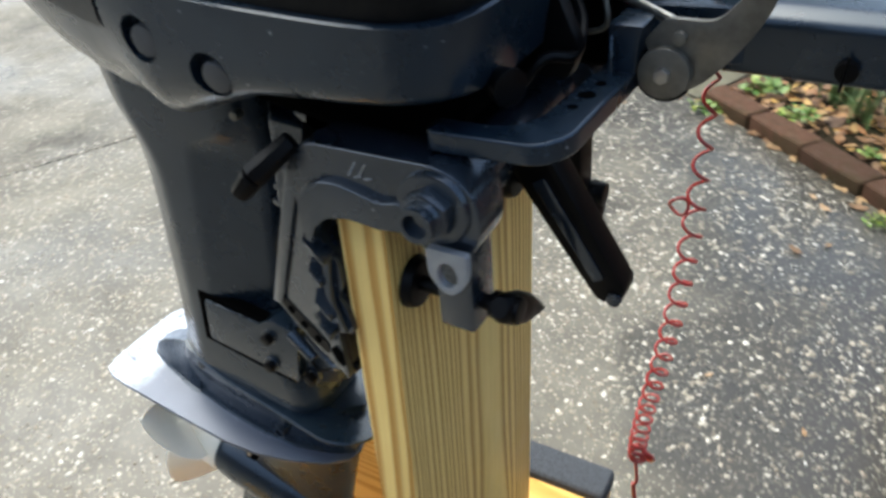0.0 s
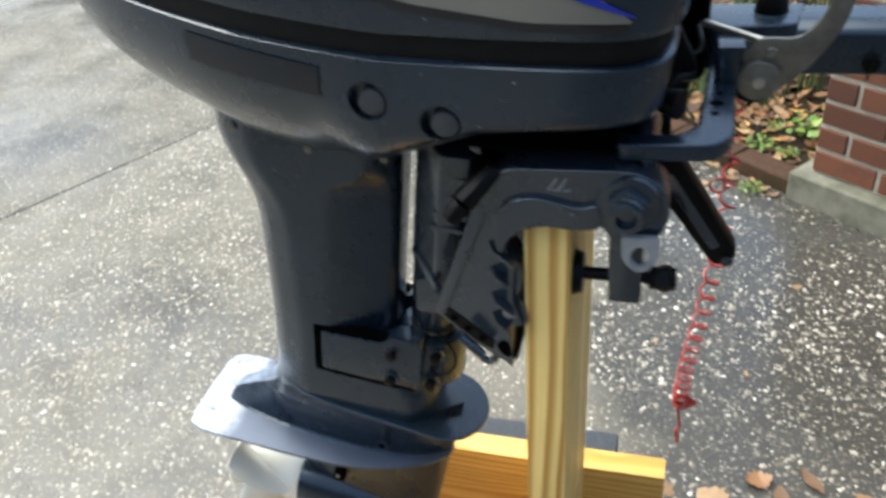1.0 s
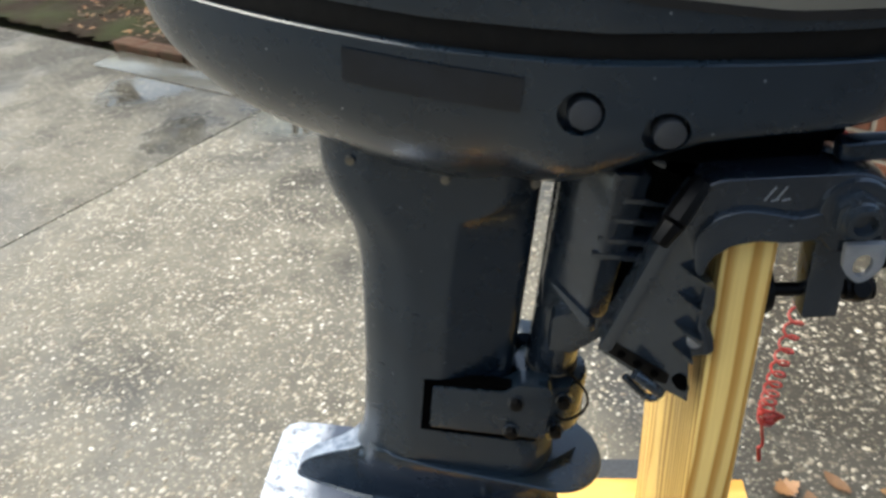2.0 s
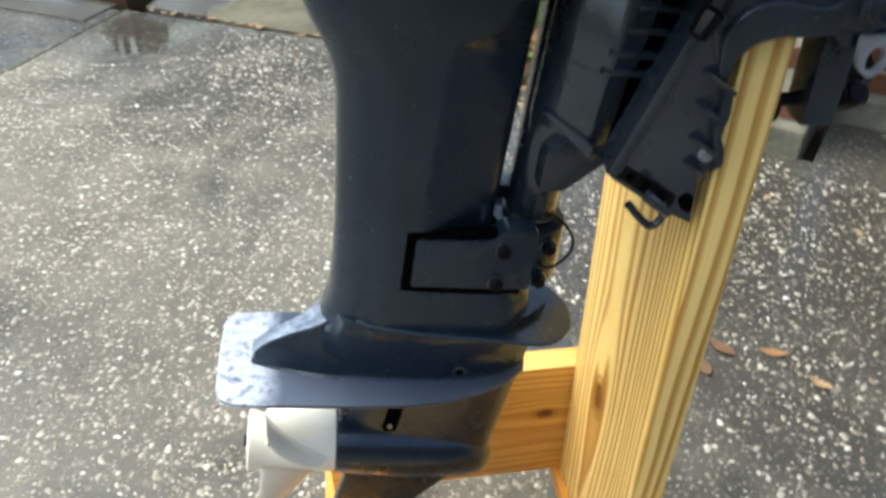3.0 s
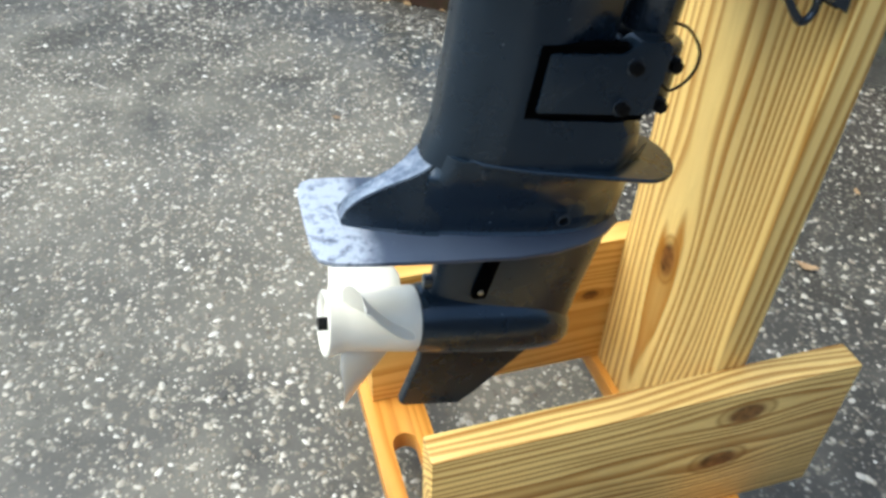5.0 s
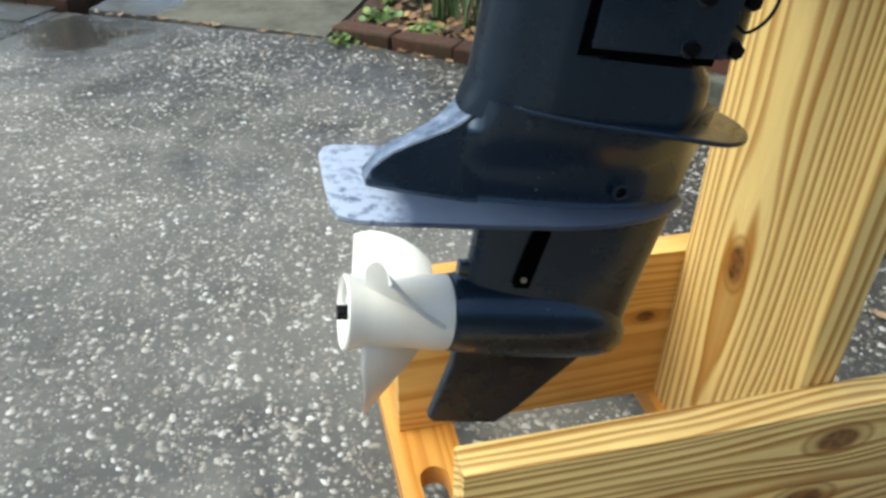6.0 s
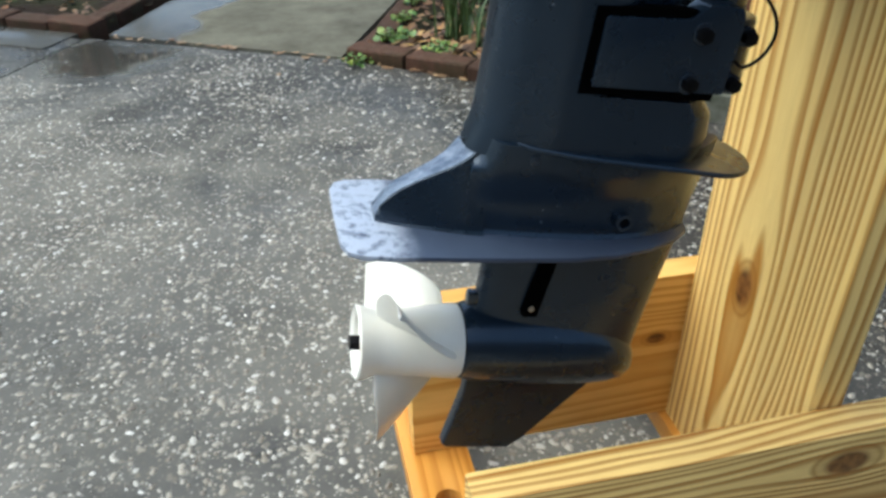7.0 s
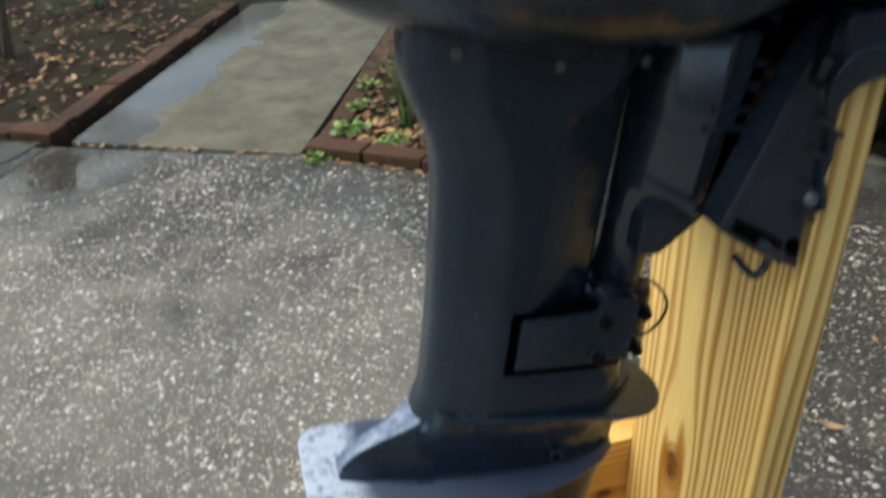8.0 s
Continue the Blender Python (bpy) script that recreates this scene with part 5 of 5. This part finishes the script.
spart("clip_pin", rod((0.296, 0.2175, 1.104), (0.294, 0.2175, 1.078), 0.0013, seg=8), BLACK, "", tiller)
base = spart("starter_button", rod((0.205, 0.262, 1.128), (0.205, 0.262, 1.150), 0.017, 0.013, 28, 0.002), BLACK, "black button collar", tiller)
spart("cap", rod((0.205, 0.262, 1.148), (0.205, 0.262, 1.172), 0.010, 0.010, 24, 0.003), RED_CAP, "red button cap", base)

# red coiled safety cord, hanging from the tiller
coil = []
TOP, LOW = Vector((0.190, 0.30, 1.078)), Vector((0.168, 0.285, 0.545))
turns = 23.0
for k in range(int(turns * 18) + 1):
    s = k / (turns * 18)
    dens = s ** 0.62 if s < 1 else 1
    pos = TOP.lerp(LOW, 1 - (1 - s) ** 1.55)
    a = 6.283185 * turns * s
    rr = 0.0055 + 0.0045 * step(0.0, 0.3, s)
    sway = 0.008 * math.sin(5.5 * s)
    coil.append((pos.x + rr * math.cos(a) + sway, pos.y + rr * math.sin(a), pos.z))
cord = thing("safety_lanyard", Matrix.Translation(LOW), "red coiled plastic safety lanyard hanging from the tiller", "lanyard")
CM = cord.matrix_world.inverted()
bm = sweep(coil, 0.0017, 7)
bmesh.ops.transform(bm, matrix=CM, verts=bm.verts)
part("coil", bm, RED, cord)
ringl = [(0.176 + 0.009 * math.cos(a), 0.290 + 0.003 * math.sin(2 * a), 0.911 + 0.009 * math.sin(a)) for a in (6.283185 * k / 24 for k in range(27))]
bm = sweep(ringl, 0.0017, 7)
bmesh.ops.transform(bm, matrix=CM, verts=bm.verts)
part("loop", bm, RED, cord)
knot = smooth_line([(0.170, 0.285, 0.547), (0.182, 0.278, 0.560), (0.158, 0.280, 0.568), (0.154, 0.290, 0.545), (0.176, 0.293, 0.535), (0.180, 0.284, 0.553), (0.160, 0.279, 0.556), (0.160, 0.287, 0.530), (0.164, 0.285, 0.50), (0.160, 0.285, 0.488)], 6)
bm = sweep(knot, 0.0021, 7)
bmesh.ops.transform(bm, matrix=CM, verts=bm.verts)
part("knot", bm, RED, cord)
bm = rod((0.160, 0.285, 0.492), (0.163, 0.285, 0.465), 0.003, seg=10)
bmesh.ops.transform(bm, matrix=CM, verts=bm.verts)
part("clip", bm, RED, cord, "small red end clip")

# ---------------------------------------------------------------- planting beds, plants and litter


def inside(p, poly):
    hit = False
    for (x0, y0), (x1, y1) in zip(poly, poly[1:] + poly[:1]):
        if (y0 > p[1]) != (y1 > p[1]) and p[0] < (x1 - x0) * (p[1] - y0) / (y1 - y0) + x0:
            hit = not hit
    return hit


def bed_height(x, y):
    return 0.012 + 0.022 * noise.noise(Vector((x * 3.1, y * 3.1, 0))) + 0.010 * noise.noise(Vector((x * 14, y * 14, 4)))


def bed(name, poly, label, size=0.045):
    """Uneven soil inside an outline."""
    bm = bmesh.new()
    xs, ys = [p[0] for p in poly], [p[1] for p in poly]
    nx, ny = int((max(xs) - min(xs)) / size) + 1, int((max(ys) - min(ys)) / size) + 1
    grid = {}
    for i in range(nx + 1):
        for j in range(ny + 1):
            x, y = min(xs) + i * size, min(ys) + j * size
            if inside((x, y), poly):
                grid[i, j] = bm.verts.new((x, y, bed_height(x, y)))
    for (i, j) in list(grid):
        q = [grid.get(k) for k in ((i, j), (i + 1, j), (i + 1, j + 1), (i, j + 1))]
        if all(q):
            bm.faces.new(q)
    return tagged(part(name, bm, SOIL), label, "planting bed", "", "structure")


RIGHT_BED = [(-0.26, 2.50), (0.56, 1.82), (0.86, 2.0), (2.2, 2.2), (2.4, 5.0), (0.90, 5.1)]
LEFT_BED = [(-1.27, 3.10), (-0.30, 5.30), (-0.6, 6.6), (-5.5, 6.6), (-5.5, 5.6), (-2.72, 3.95)]
bed("soil_bed", RIGHT_BED, "dark soil bed with leaf litter beside the house")
bed("soil_bed_2", LEFT_BED, "dark mulch bed with leaf litter behind brick edging", 0.07)

lf = Nodes("dry_leaf")
LEAF = lf.done(lf.mix(lf.math("MULTIPLY", lf.noise(90, 4), 0.5), lf.ramp(lf.island(), (0.0, (0.05, 0.025, 0.012)), (0.4, (0.12, 0.06, 0.025)), (0.7, (0.22, 0.12, 0.045)), (0.88, (0.26, 0.10, 0.025)), (1.0, (0.36, 0.21, 0.09))), (0.12, 0.06, 0.03)), 0.6, 0, lf.bump(lf.noise(60, 4), 0.4, 0.002))
tl = Nodes("tan_leaf")
TAN_LEAF = tl.done(tl.mix(tl.math("MULTIPLY", tl.noise(80, 4), 0.5), tl.ramp(tl.island(), (0.0, (0.14, 0.08, 0.035)), (0.4, (0.34, 0.22, 0.08)), (0.7, (0.46, 0.28, 0.06)), (0.85, (0.32, 0.13, 0.03)), (1.0, (0.44, 0.34, 0.18))), (0.22, 0.12, 0.05)), 0.5, 0, tl.bump(tl.noise(60, 4), 0.4, 0.002))
fl = Nodes("fallen_leaf")
FALLEN = fl.done(fl.mix(fl.math("MULTIPLY", fl.noise(70, 4), 0.6), fl.ramp(fl.random(), (0.0, (0.12, 0.07, 0.035)), (0.35, (0.34, 0.24, 0.115)), (0.6, (0.26, 0.125, 0.05)), (0.75, (0.32, 0.22, 0.105)), (1.0, (0.40, 0.28, 0.16))), (0.16, 0.08, 0.04)), 0.5, 0, fl.bump(fl.noise(60, 4), 0.4, 0.002))


def leaf_shape(length, width, curl, lobes=0, rnd=random):
    """A thin dry leaf in the xy plane: ring of points round a folded middle, returned as points and faces."""
    n = 14
    pts, faces = [], []
    for k in range(n + 1):
        t = k / n
        w = math.sin(math.pi * min(1.0, t * 1.02)) ** 0.8 * width / 2
        if lobes:
            w *= 0.55 + 0.75 * abs(math.sin(t * math.pi * lobes)) + 0.1
        x = (t - 0.5) * length
        z = curl * (4 * (t - 0.5) ** 2) * length * 0.35 + 0.003
        lift = w * 0.45 * curl + rnd.uniform(-0.001, 0.001)
        pts += [(x, -w, z + lift), (x, 0, z), (x, w, z + lift + rnd.uniform(-0.002, 0.002))]
    for k in range(n):
        a = 3 * k
        faces += [(a, a + 1, a + 4, a + 3), (a + 1, a + 2, a + 5, a + 4)]
    return pts, faces


def litter(name, poly, count, label, seed, mat=LEAF):
    """Dry leaves and bark scattered over a bed, one joined heap."""
    rnd = random.Random(seed)
    shapes = [leaf_shape(rnd.uniform(0.03, 0.075), rnd.uniform(0.014, 0.034), rnd.uniform(-0.3, 0.7), 0, rnd) for _ in range(10)]
    xs, ys = [p[0] for p in poly], [p[1] for p in poly]
    verts, faces = [], []
    while count:
        x, y = rnd.uniform(min(xs), max(xs)), rnd.uniform(min(ys), max(ys))
        if not inside((x, y), poly):
            continue
        count -= 1
        m = pose(x, y, bed_height(x, y) + rnd.uniform(0.0, 0.012), rnd.uniform(-25, 25), rnd.uniform(-25, 25), rnd.uniform(0, 360))
        pts, fs = shapes[rnd.randrange(10)]
        b = len(verts)
        verts += [tuple(m @ Vector(p)) for p in pts]
        faces += [tuple(b + i for i in f) for f in fs]
    me = bpy.data.meshes.new(name)
    me.from_pydata(verts, [], faces)
    me.materials.append(mat)
    me.shade_smooth()
    return tagged(new(name, me), label, "leaf litter", "", "stuff")


litter("leaf_litter", [(-0.20, 2.50), (0.56, 1.88), (0.9, 2.05), (1.3, 2.6), (1.2, 4.4), (0.75, 4.6)], 1500, "brown and orange fallen leaves over the soil bed", 3)
litter("leaf_litter", [(-1.30, 3.25), (-0.42, 5.25), (-0.6, 6.2), (-3.2, 6.2), (-3.4, 4.5), (-2.60, 4.0)], 900, "brown fallen leaves and bark over the mulch bed", 4)
litter("leaf_litter", [(-0.12, 2.50), (0.50, 1.99), (0.75, 2.05), (0.80, 2.35), (0.15, 2.85)], 150, "pale tan and orange fallen leaves between the weeds", 5, TAN_LEAF)
litter("leaf_litter", [(-1.24, 3.30), (-0.55, 4.90), (-1.0, 5.3), (-2.0, 4.6), (-1.9, 3.8)], 60, "pale tan fallen leaves on the mulch bed", 6, TAN_LEAF)

gn = Nodes("weed_leaf")
WEED = gn.done(gn.mix(gn.noise(120, 3), gn.ramp(gn.random(), (0.0, (0.06, 0.15, 0.02)), (0.6, (0.16, 0.28, 0.035)), (1.0, (0.36, 0.40, 0.05))), (0.07, 0.13, 0.018)), 0.45, 0, gn.bump(gn.noise(80, 3), 0.3, 0.001))
gb = Nodes("grass_blade")
BLADE = gb.done(gb.mix(gb.noise(40, 3), (0.045, 0.095, 0.030), (0.14, 0.20, 0.065)), 0.45)


def weed(seed, count, spread, leaf):
    """A low weed: stalks from one root, each with a rounded leaf."""
    rnd = random.Random(seed)
    root = thing("weed", Matrix(), "low green weed with small rounded leaves by the brick edging", "weed", "weeds along the edging")
    for _ in range(count):
        a, rr = rnd.uniform(0, 6.283), spread * math.sqrt(rnd.random())
        tip = Vector((rr * math.cos(a), rr * math.sin(a), rnd.uniform(0.018, 0.06) * (1.1 - rr / spread * 0.5)))
        bm = sweep(smooth_line([(0, 0, -0.004), tip * 0.5 + Vector((0, 0, 0.006)), tip], 3), 0.0009, 5)
        ls = leaf * rnd.uniform(0.7, 1.25)
        m = Matrix.Translation(tip) @ pose(0, 0, 0, rnd.uniform(-35, 35), rnd.uniform(-35, 35), math.degrees(a) + rnd.uniform(-40, 40))
        pts = [m @ Vector((ls * (0.5 + 0.5 * math.cos(6.283 * k / 10)) * 1.1, ls * 0.55 * math.sin(6.283 * k / 10), 0.12 * ls * math.cos(12.566 * k / 10))) for k in range(10)]
        vs = [bm.verts.new(p) for p in pts]
        c = bm.verts.new(m @ Vector((ls * 0.5, 0, -0.06 * ls)))
        for k in range(10):
            bm.faces.new((vs[k], vs[(k + 1) % 10], c))
        part("leaf", bm, WEED, root)
    return root


kinds = [weed(11, 34, 0.065, 0.021), weed(12, 44, 0.085, 0.018), weed(13, 28, 0.055, 0.024)]
spots = [(-0.235, 2.40, 0.0, 0.75), (0.40, 1.835, 0.0, 0.5), (-0.06, 2.56, 0.02, 1.15), (0.085, 2.385, 0.02, 1.15), (-0.02, 2.62, 0.02, 1.0), (0.03, 2.84, 0.02, 0.7), (0.44, 2.10, 0.02, 0.85), (0.52, 2.06, 0.02, 0.85), (0.60, 2.22, 0.02, 0.95), (0.34, 2.20, 0.02, 0.65), (0.50, 2.26, 0.02, 0.8), (0.12, 3.10, 0.02, 0.8), (-2.2, 4.1, 0.02, 0.8), (-1.75, 3.72, 0.02, 0.5)]
rw = random.Random(8)
for i, (x, y, z, size) in enumerate(spots):
    src = kinds[i % 3]
    m = pose(x, y, z, 0, 0, rw.uniform(0, 360)) @ Matrix.Scale(size, 4)
    if i < 3:
        src.matrix_world = m
    else:
        copy_thing(src, m)


def grass_tuft(seed, count, height):
    """A tuft of long arching strap leaves in one thing."""
    rnd = random.Random(seed)
    root = thing("grass_tuft", Matrix(), "dark green tuft of long strap-like grass leaves", "grass tuft", "tufts in the bed")
    for _ in range(count // 3):
        bm = bmesh.new()
        a = rnd.uniform(0, 6.283)
        h, out = height * rnd.uniform(0.6, 1.1), rnd.uniform(0.04, 0.22)
        bx, by = rnd.gauss(0, 0.03), rnd.gauss(0, 0.03)
        d, s = Vector((math.cos(a), math.sin(a), 0)), Vector((-math.sin(a), math.cos(a), 0))
        prev = None
        for k in range(7):
            t = k / 6
            p = Vector((bx, by, 0)) + d * out * t ** 1.8 + Vector((0, 0, h * (t - 0.35 * t ** 3)))
            w = 0.0042 * (1 - t ** 2.5) + 0.0003
            cur = (bm.verts.new(p - s * w), bm.verts.new(p + s * w))
            if prev:
                bm.faces.new((prev[0], prev[1], cur[1], cur[0]))
            prev = cur
        part("blade", bm, BLADE, root)
    return root


t1 = grass_tuft(21, 168, 0.50)
t2 = grass_tuft(22, 72, 0.30)
t1.matrix_world = pose(0.20, 2.58, 0.01)
t2.matrix_world = pose(0.42, 2.52, 0.01, 0, 0, 40)
for src, x, y, r in ((t2, 0.62, 2.62, 120), (t1, 0.45, 3.15, 200), (t2, 0.30, 2.46, 300), (t1, 0.75, 3.0, 20), (t2, -1.35, 5.75, 60), (t2, -2.05, 4.3, 80)):
    copy_thing(src, pose(x, y, 0.01, 0, 0, r))

# shrub trunk in the mulch bed
BARK = plain_mat("grey_brown_bark", (0.07, 0.05, 0.03), (0.17, 0.13, 0.08), (0.8, 0.95), 0, 40, 0.9)
shrub = thing("shrub", pose(-1.80, 4.62, 0.0), "bare grey-brown shrub stems in the mulch bed", "shrub")
for dx, dy, lean, h in ((0, 0, 0.10, 1.3), (0.05, 0.05, 0.22, 1.1), (-0.05, 0.03, -0.12, 1.2)):
    pts = smooth_line([(dx, dy, -0.02), (dx + lean * 0.3, dy, h * 0.35), (dx + lean, dy + 0.05, h)], 8)
    part("stem", sweep(pts, lambda t: 0.03 * (1 - 0.6 * t), 10), BARK, shrub)

# leaves lying singly on the driveway
FALL = ((0.168, 0.567, 0.055, 3), (0.262, 0.555, 0.075, 5), (0.398, 0.585, 0.055, 0), (0.492, 1.313, 0.035, 0), (0.124, 1.03, 0.026, 0), (0.344, 0.945, 0.022, 0), (0.215, 1.611, 0.05, 0), (0.291, 1.667, 0.026, 0), (0.215, 1.916, 0.035, 0), (0.255, 1.857, 0.05, 0), (0.356, 0.62, 0.06, 5), (0.462, 0.638, 0.07, 0), (0.569, 0.606, 0.065, 0), (0.625, 0.503, 0.055, 0), (0.836, 1.201, 0.03, 0), (-0.267, 1.40, 0.03, 0), (0.673, 0.21, 0.02, 0), (1.0, 1.0, 0.035, 0), (-0.53, 2.36, 0.028, 0), (-0.907, 2.86, 0.05, 0), (-0.13, 2.327, 0.06, 0), (-0.028, 2.262, 0.05, 0), (-0.78, 2.77, 0.045, 0), (-0.70, 2.71, 0.05, 0), (-0.95, 2.90, 0.04, 0), (-0.52, 2.60, 0.05, 0), (0.34, 1.90, 0.06, 0), (0.43, 1.84, 0.055, 0), (0.12, 2.13, 0.05, 0), (0.05, 2.19, 0.06, 0), (-2.52, 2.51, 0.03, 0), (0.46, 1.80, 0.05, 0), (0.93, 0.72, 0.03, 0), (-0.35, 2.46, 0.04, 0), (-0.42, 2.52, 0.045, 0))
rl = random.Random(31)
edge = random.Random(77)
DEBRIS = []
for k in range(26):
    s = edge.random()
    DEBRIS.append((-1.22 + 0.96 * s + edge.gauss(0, 0.01), 3.02 - 0.545 * s + edge.gauss(0, 0.012), edge.uniform(0.018, 0.042), 0))
for k in range(16):
    s = edge.random()
    DEBRIS.append((-0.25 + 0.77 * s + edge.gauss(0, 0.012), 2.45 - 0.66 * s + edge.gauss(0, 0.012), edge.uniform(0.02, 0.05), 0))
for x, y, size, lobes in (*FALL, *DEBRIS):
    pts, fs = leaf_shape(size, size * rl.uniform(0.32, 0.6) * (1.5 if lobes else 1), rl.uniform(-0.1, 0.55), lobes, rl)
    me = bpy.data.meshes.new("fallen_leaf")
    me.from_pydata(pts, [], fs)
    me.materials.append(FALLEN)
    me.shade_smooth()
    ob = new("fallen_leaf", me)
    ob.matrix_world = pose(x, y, 0.001, 0, 0, rl.uniform(0, 360))
    tagged(ob, "dry brown leaf lying on the driveway", "leaf", "leaves on the driveway")

# tufts of moss and grass in the slab joint
joint = bmesh.new()
rj = random.Random(17)
for _ in range(420):
    s = rj.uniform(0.02, 3.2)
    if noise.noise(Vector((s * 2.3, 0, 0))) < -0.12:
        continue
    c = jn + JOINT * s
    x, y, h = c.x + rj.gauss(0, 0.006), c.y + rj.gauss(0, 0.004), rj.uniform(-0.006, 0.007)
    a = rj.uniform(0, 6.283)
    v = [joint.verts.new((x + 0.004 * math.cos(a), y + 0.004 * math.sin(a), -0.02)), joint.verts.new((x - 0.004 * math.cos(a), y - 0.004 * math.sin(a), -0.02)), joint.verts.new((x + rj.gauss(0, 0.006), y + rj.gauss(0, 0.006), h))]
    joint.faces.new(v)
tagged(part("joint_moss", joint, BLADE), "short moss and grass growing in the slab joint", "moss", "", "stuff")

# pale pebbles standing proud of the concrete
pn = Nodes("pale_pebble")
PEBBLE = pn.done(pn.mix(pn.math("MULTIPLY", pn.noise(140, 3), 0.4), pn.ramp(pn.island(), (0.0, (0.10, 0.08, 0.06)), (0.25, (0.20, 0.175, 0.13)), (0.6, (0.33, 0.305, 0.245)), (0.88, (0.46, 0.44, 0.38)), (1.0, (0.66, 0.65, 0.60))), (0.30, 0.27, 0.22)), pn.ramp(pn.noise(50, 2), (0.3, 0.22), (0.7, 0.45)), 0, None, 0.5)


def pebbles(count, poly, seed):
    rnd = random.Random(seed)
    xs, ys = [p[0] for p in poly], [p[1] for p in poly]
    verts, faces = [], []
    while count:
        x, y = rnd.uniform(min(xs), max(xs)), rnd.uniform(min(ys), max(ys))
        if not inside((x, y), poly):
            continue
        if any(((x - px) / rx) ** 2 + ((y - py) / ry) ** 2 < 1.3 for px, py, rx, ry in POOLS):
            continue
        keep = 0.62 + 0.9 * noise.noise(Vector((x * 2.2, y * 2.2, 7))) + 0.4 * noise.noise(Vector((x * 7, y * 7, 1)))
        count -= 1
        if rnd.random() > keep * (1.0 - 0.35 * step(0.05, 0.4, x)):
            continue
        r = 0.0027 + 0.0066 * rnd.random() ** 2.2
        sx, sy, a0 = r * rnd.uniform(0.9, 1.5), r * rnd.uniform(0.65, 1.0), rnd.uniform(0, 6.283)
        ca, sa = math.cos(a0), math.sin(a0)
        b, n = len(verts), 7
        h = 0.0012 + r * 0.12
        for rad, z in ((1.0, -0.001), (0.72, h * 0.8)):
            for k in range(n):
                t = 6.283185 * k / n
                j = rnd.uniform(0.82, 1.12)
                px, py = sx * rad * j * math.cos(t), sy * rad * j * math.sin(t)
                verts.append((x + px * ca - py * sa, y + px * sa + py * ca, z))
        verts.append((x, y, h))
        for k in range(n):
            k2 = (k + 1) % n
            faces += [(b + k, b + k2, b + n + k2, b + n + k), (b + n + k, b + n + k2, b + 2 * n)]
    me = bpy.data.meshes.new("pebbles")
    me.from_pydata(verts, [], faces)
    me.materials.append(PEBBLE)
    me.shade_smooth()
    return tagged(new("pebbles", me), "small pale pebbles exposed in the concrete driveway", "pebbles", "", "stuff")


pebbles(33000, [(-1.30, 3.0), (-0.26, 2.44), (0.53, 1.76), (1.0, 1.35), (1.9, 0.9), (1.9, -0.6), (-1.9, -0.6), (-2.75, 0.6)], 23)

# ---------------------------------------------------------------- what stands round about: trees, and an unseen wall added to block low sky
CROWN = gn2 = Nodes("tree_leaf")
CROWN = gn2.done(gn2.mix(gn2.island(), (0.025, 0.05, 0.012), (0.07, 0.11, 0.03)), 0.55)


def tree(x, y, height, radius, seed):
    """A broad tree: tapered trunk, limbs, and a crown of many small leaf clumps with gaps."""
    rnd = random.Random(seed)
    root = thing("tree", pose(x, y, -0.07), "broad leafy tree with a grey-brown trunk beyond the beds", "tree", "trees behind the garden")
    fork = height * 0.38
    part("trunk", sweep(smooth_line([(0, 0, -0.05), (0.06, 0.02, fork * 0.5), (0.02, 0.08, fork)], 6), lambda t: 0.22 * (1 - 0.45 * t), 12), BARK, root)
    tips = []
    for k in range(7):
        a = 6.283 * k / 7 + rnd.uniform(-0.3, 0.3)
        out, up = radius * rnd.uniform(0.4, 0.75), rnd.uniform(0.45, 0.95) * (height - fork)
        tip = Vector((out * math.cos(a), out * math.sin(a), fork + up))
        part("limb", sweep(smooth_line([(0.02, 0.08, fork - 0.05), tip * 0.45 + Vector((0, 0, fork * 0.5)), tip], 6), lambda t: 0.10 * (1 - 0.8 * t), 8), BARK, root)
        tips.append(tip)
    verts, faces = [], []
    for c in range(130):
        base = tips[rnd.randrange(7)]
        cc = base + Vector((rnd.gauss(0, radius * 0.32), rnd.gauss(0, radius * 0.32), rnd.gauss(0, radius * 0.26)))
        for _ in range(34):
            p = cc + Vector((rnd.gauss(0, 0.2), rnd.gauss(0, 0.2), rnd.gauss(0, 0.16)))
            m = Matrix.Translation(p) @ pose(0, 0, 0, rnd.uniform(0, 360), rnd.uniform(0, 360), rnd.uniform(0, 360))
            b, l = len(verts), rnd.uniform(0.06, 0.12)
            verts += [tuple(m @ Vector(q)) for q in ((-l, 0, 0), (0, -l * 0.4, 0.01), (l, 0, 0), (0, l * 0.4, 0.01))]
            faces.append((b, b + 1, b + 2, b + 3))
    me = bpy.data.meshes.new("crown")
    me.from_pydata(verts, [], faces)
    me.materials.append(CROWN)
    ob = new("crown", me)
    ob.parent = root
    return root


for k, (x, y, h, r) in enumerate(((-2.9, 9.8, 6.4, 2.1), (-6.4, 11.5, 5.8, 2.1))):
    tree(x, y, h, r, 40 + k)

# unseen wall added to darken what the motor's near side reflects
BLOCKER_BROWN = plain_mat("sky_blocker_brown", (0.060, 0.045, 0.035), (0.10, 0.072, 0.055), (0.6, 0.75), 0, 5, 0.1)
tagged(part("wall_back", box((0.0, -5.4, 1.4), (16.0, 0.2, 3.0), 0.01), BLOCKER_BROWN), "plain dark brown unseen wall added behind the camera to block low sky", "wall", "", "structure")
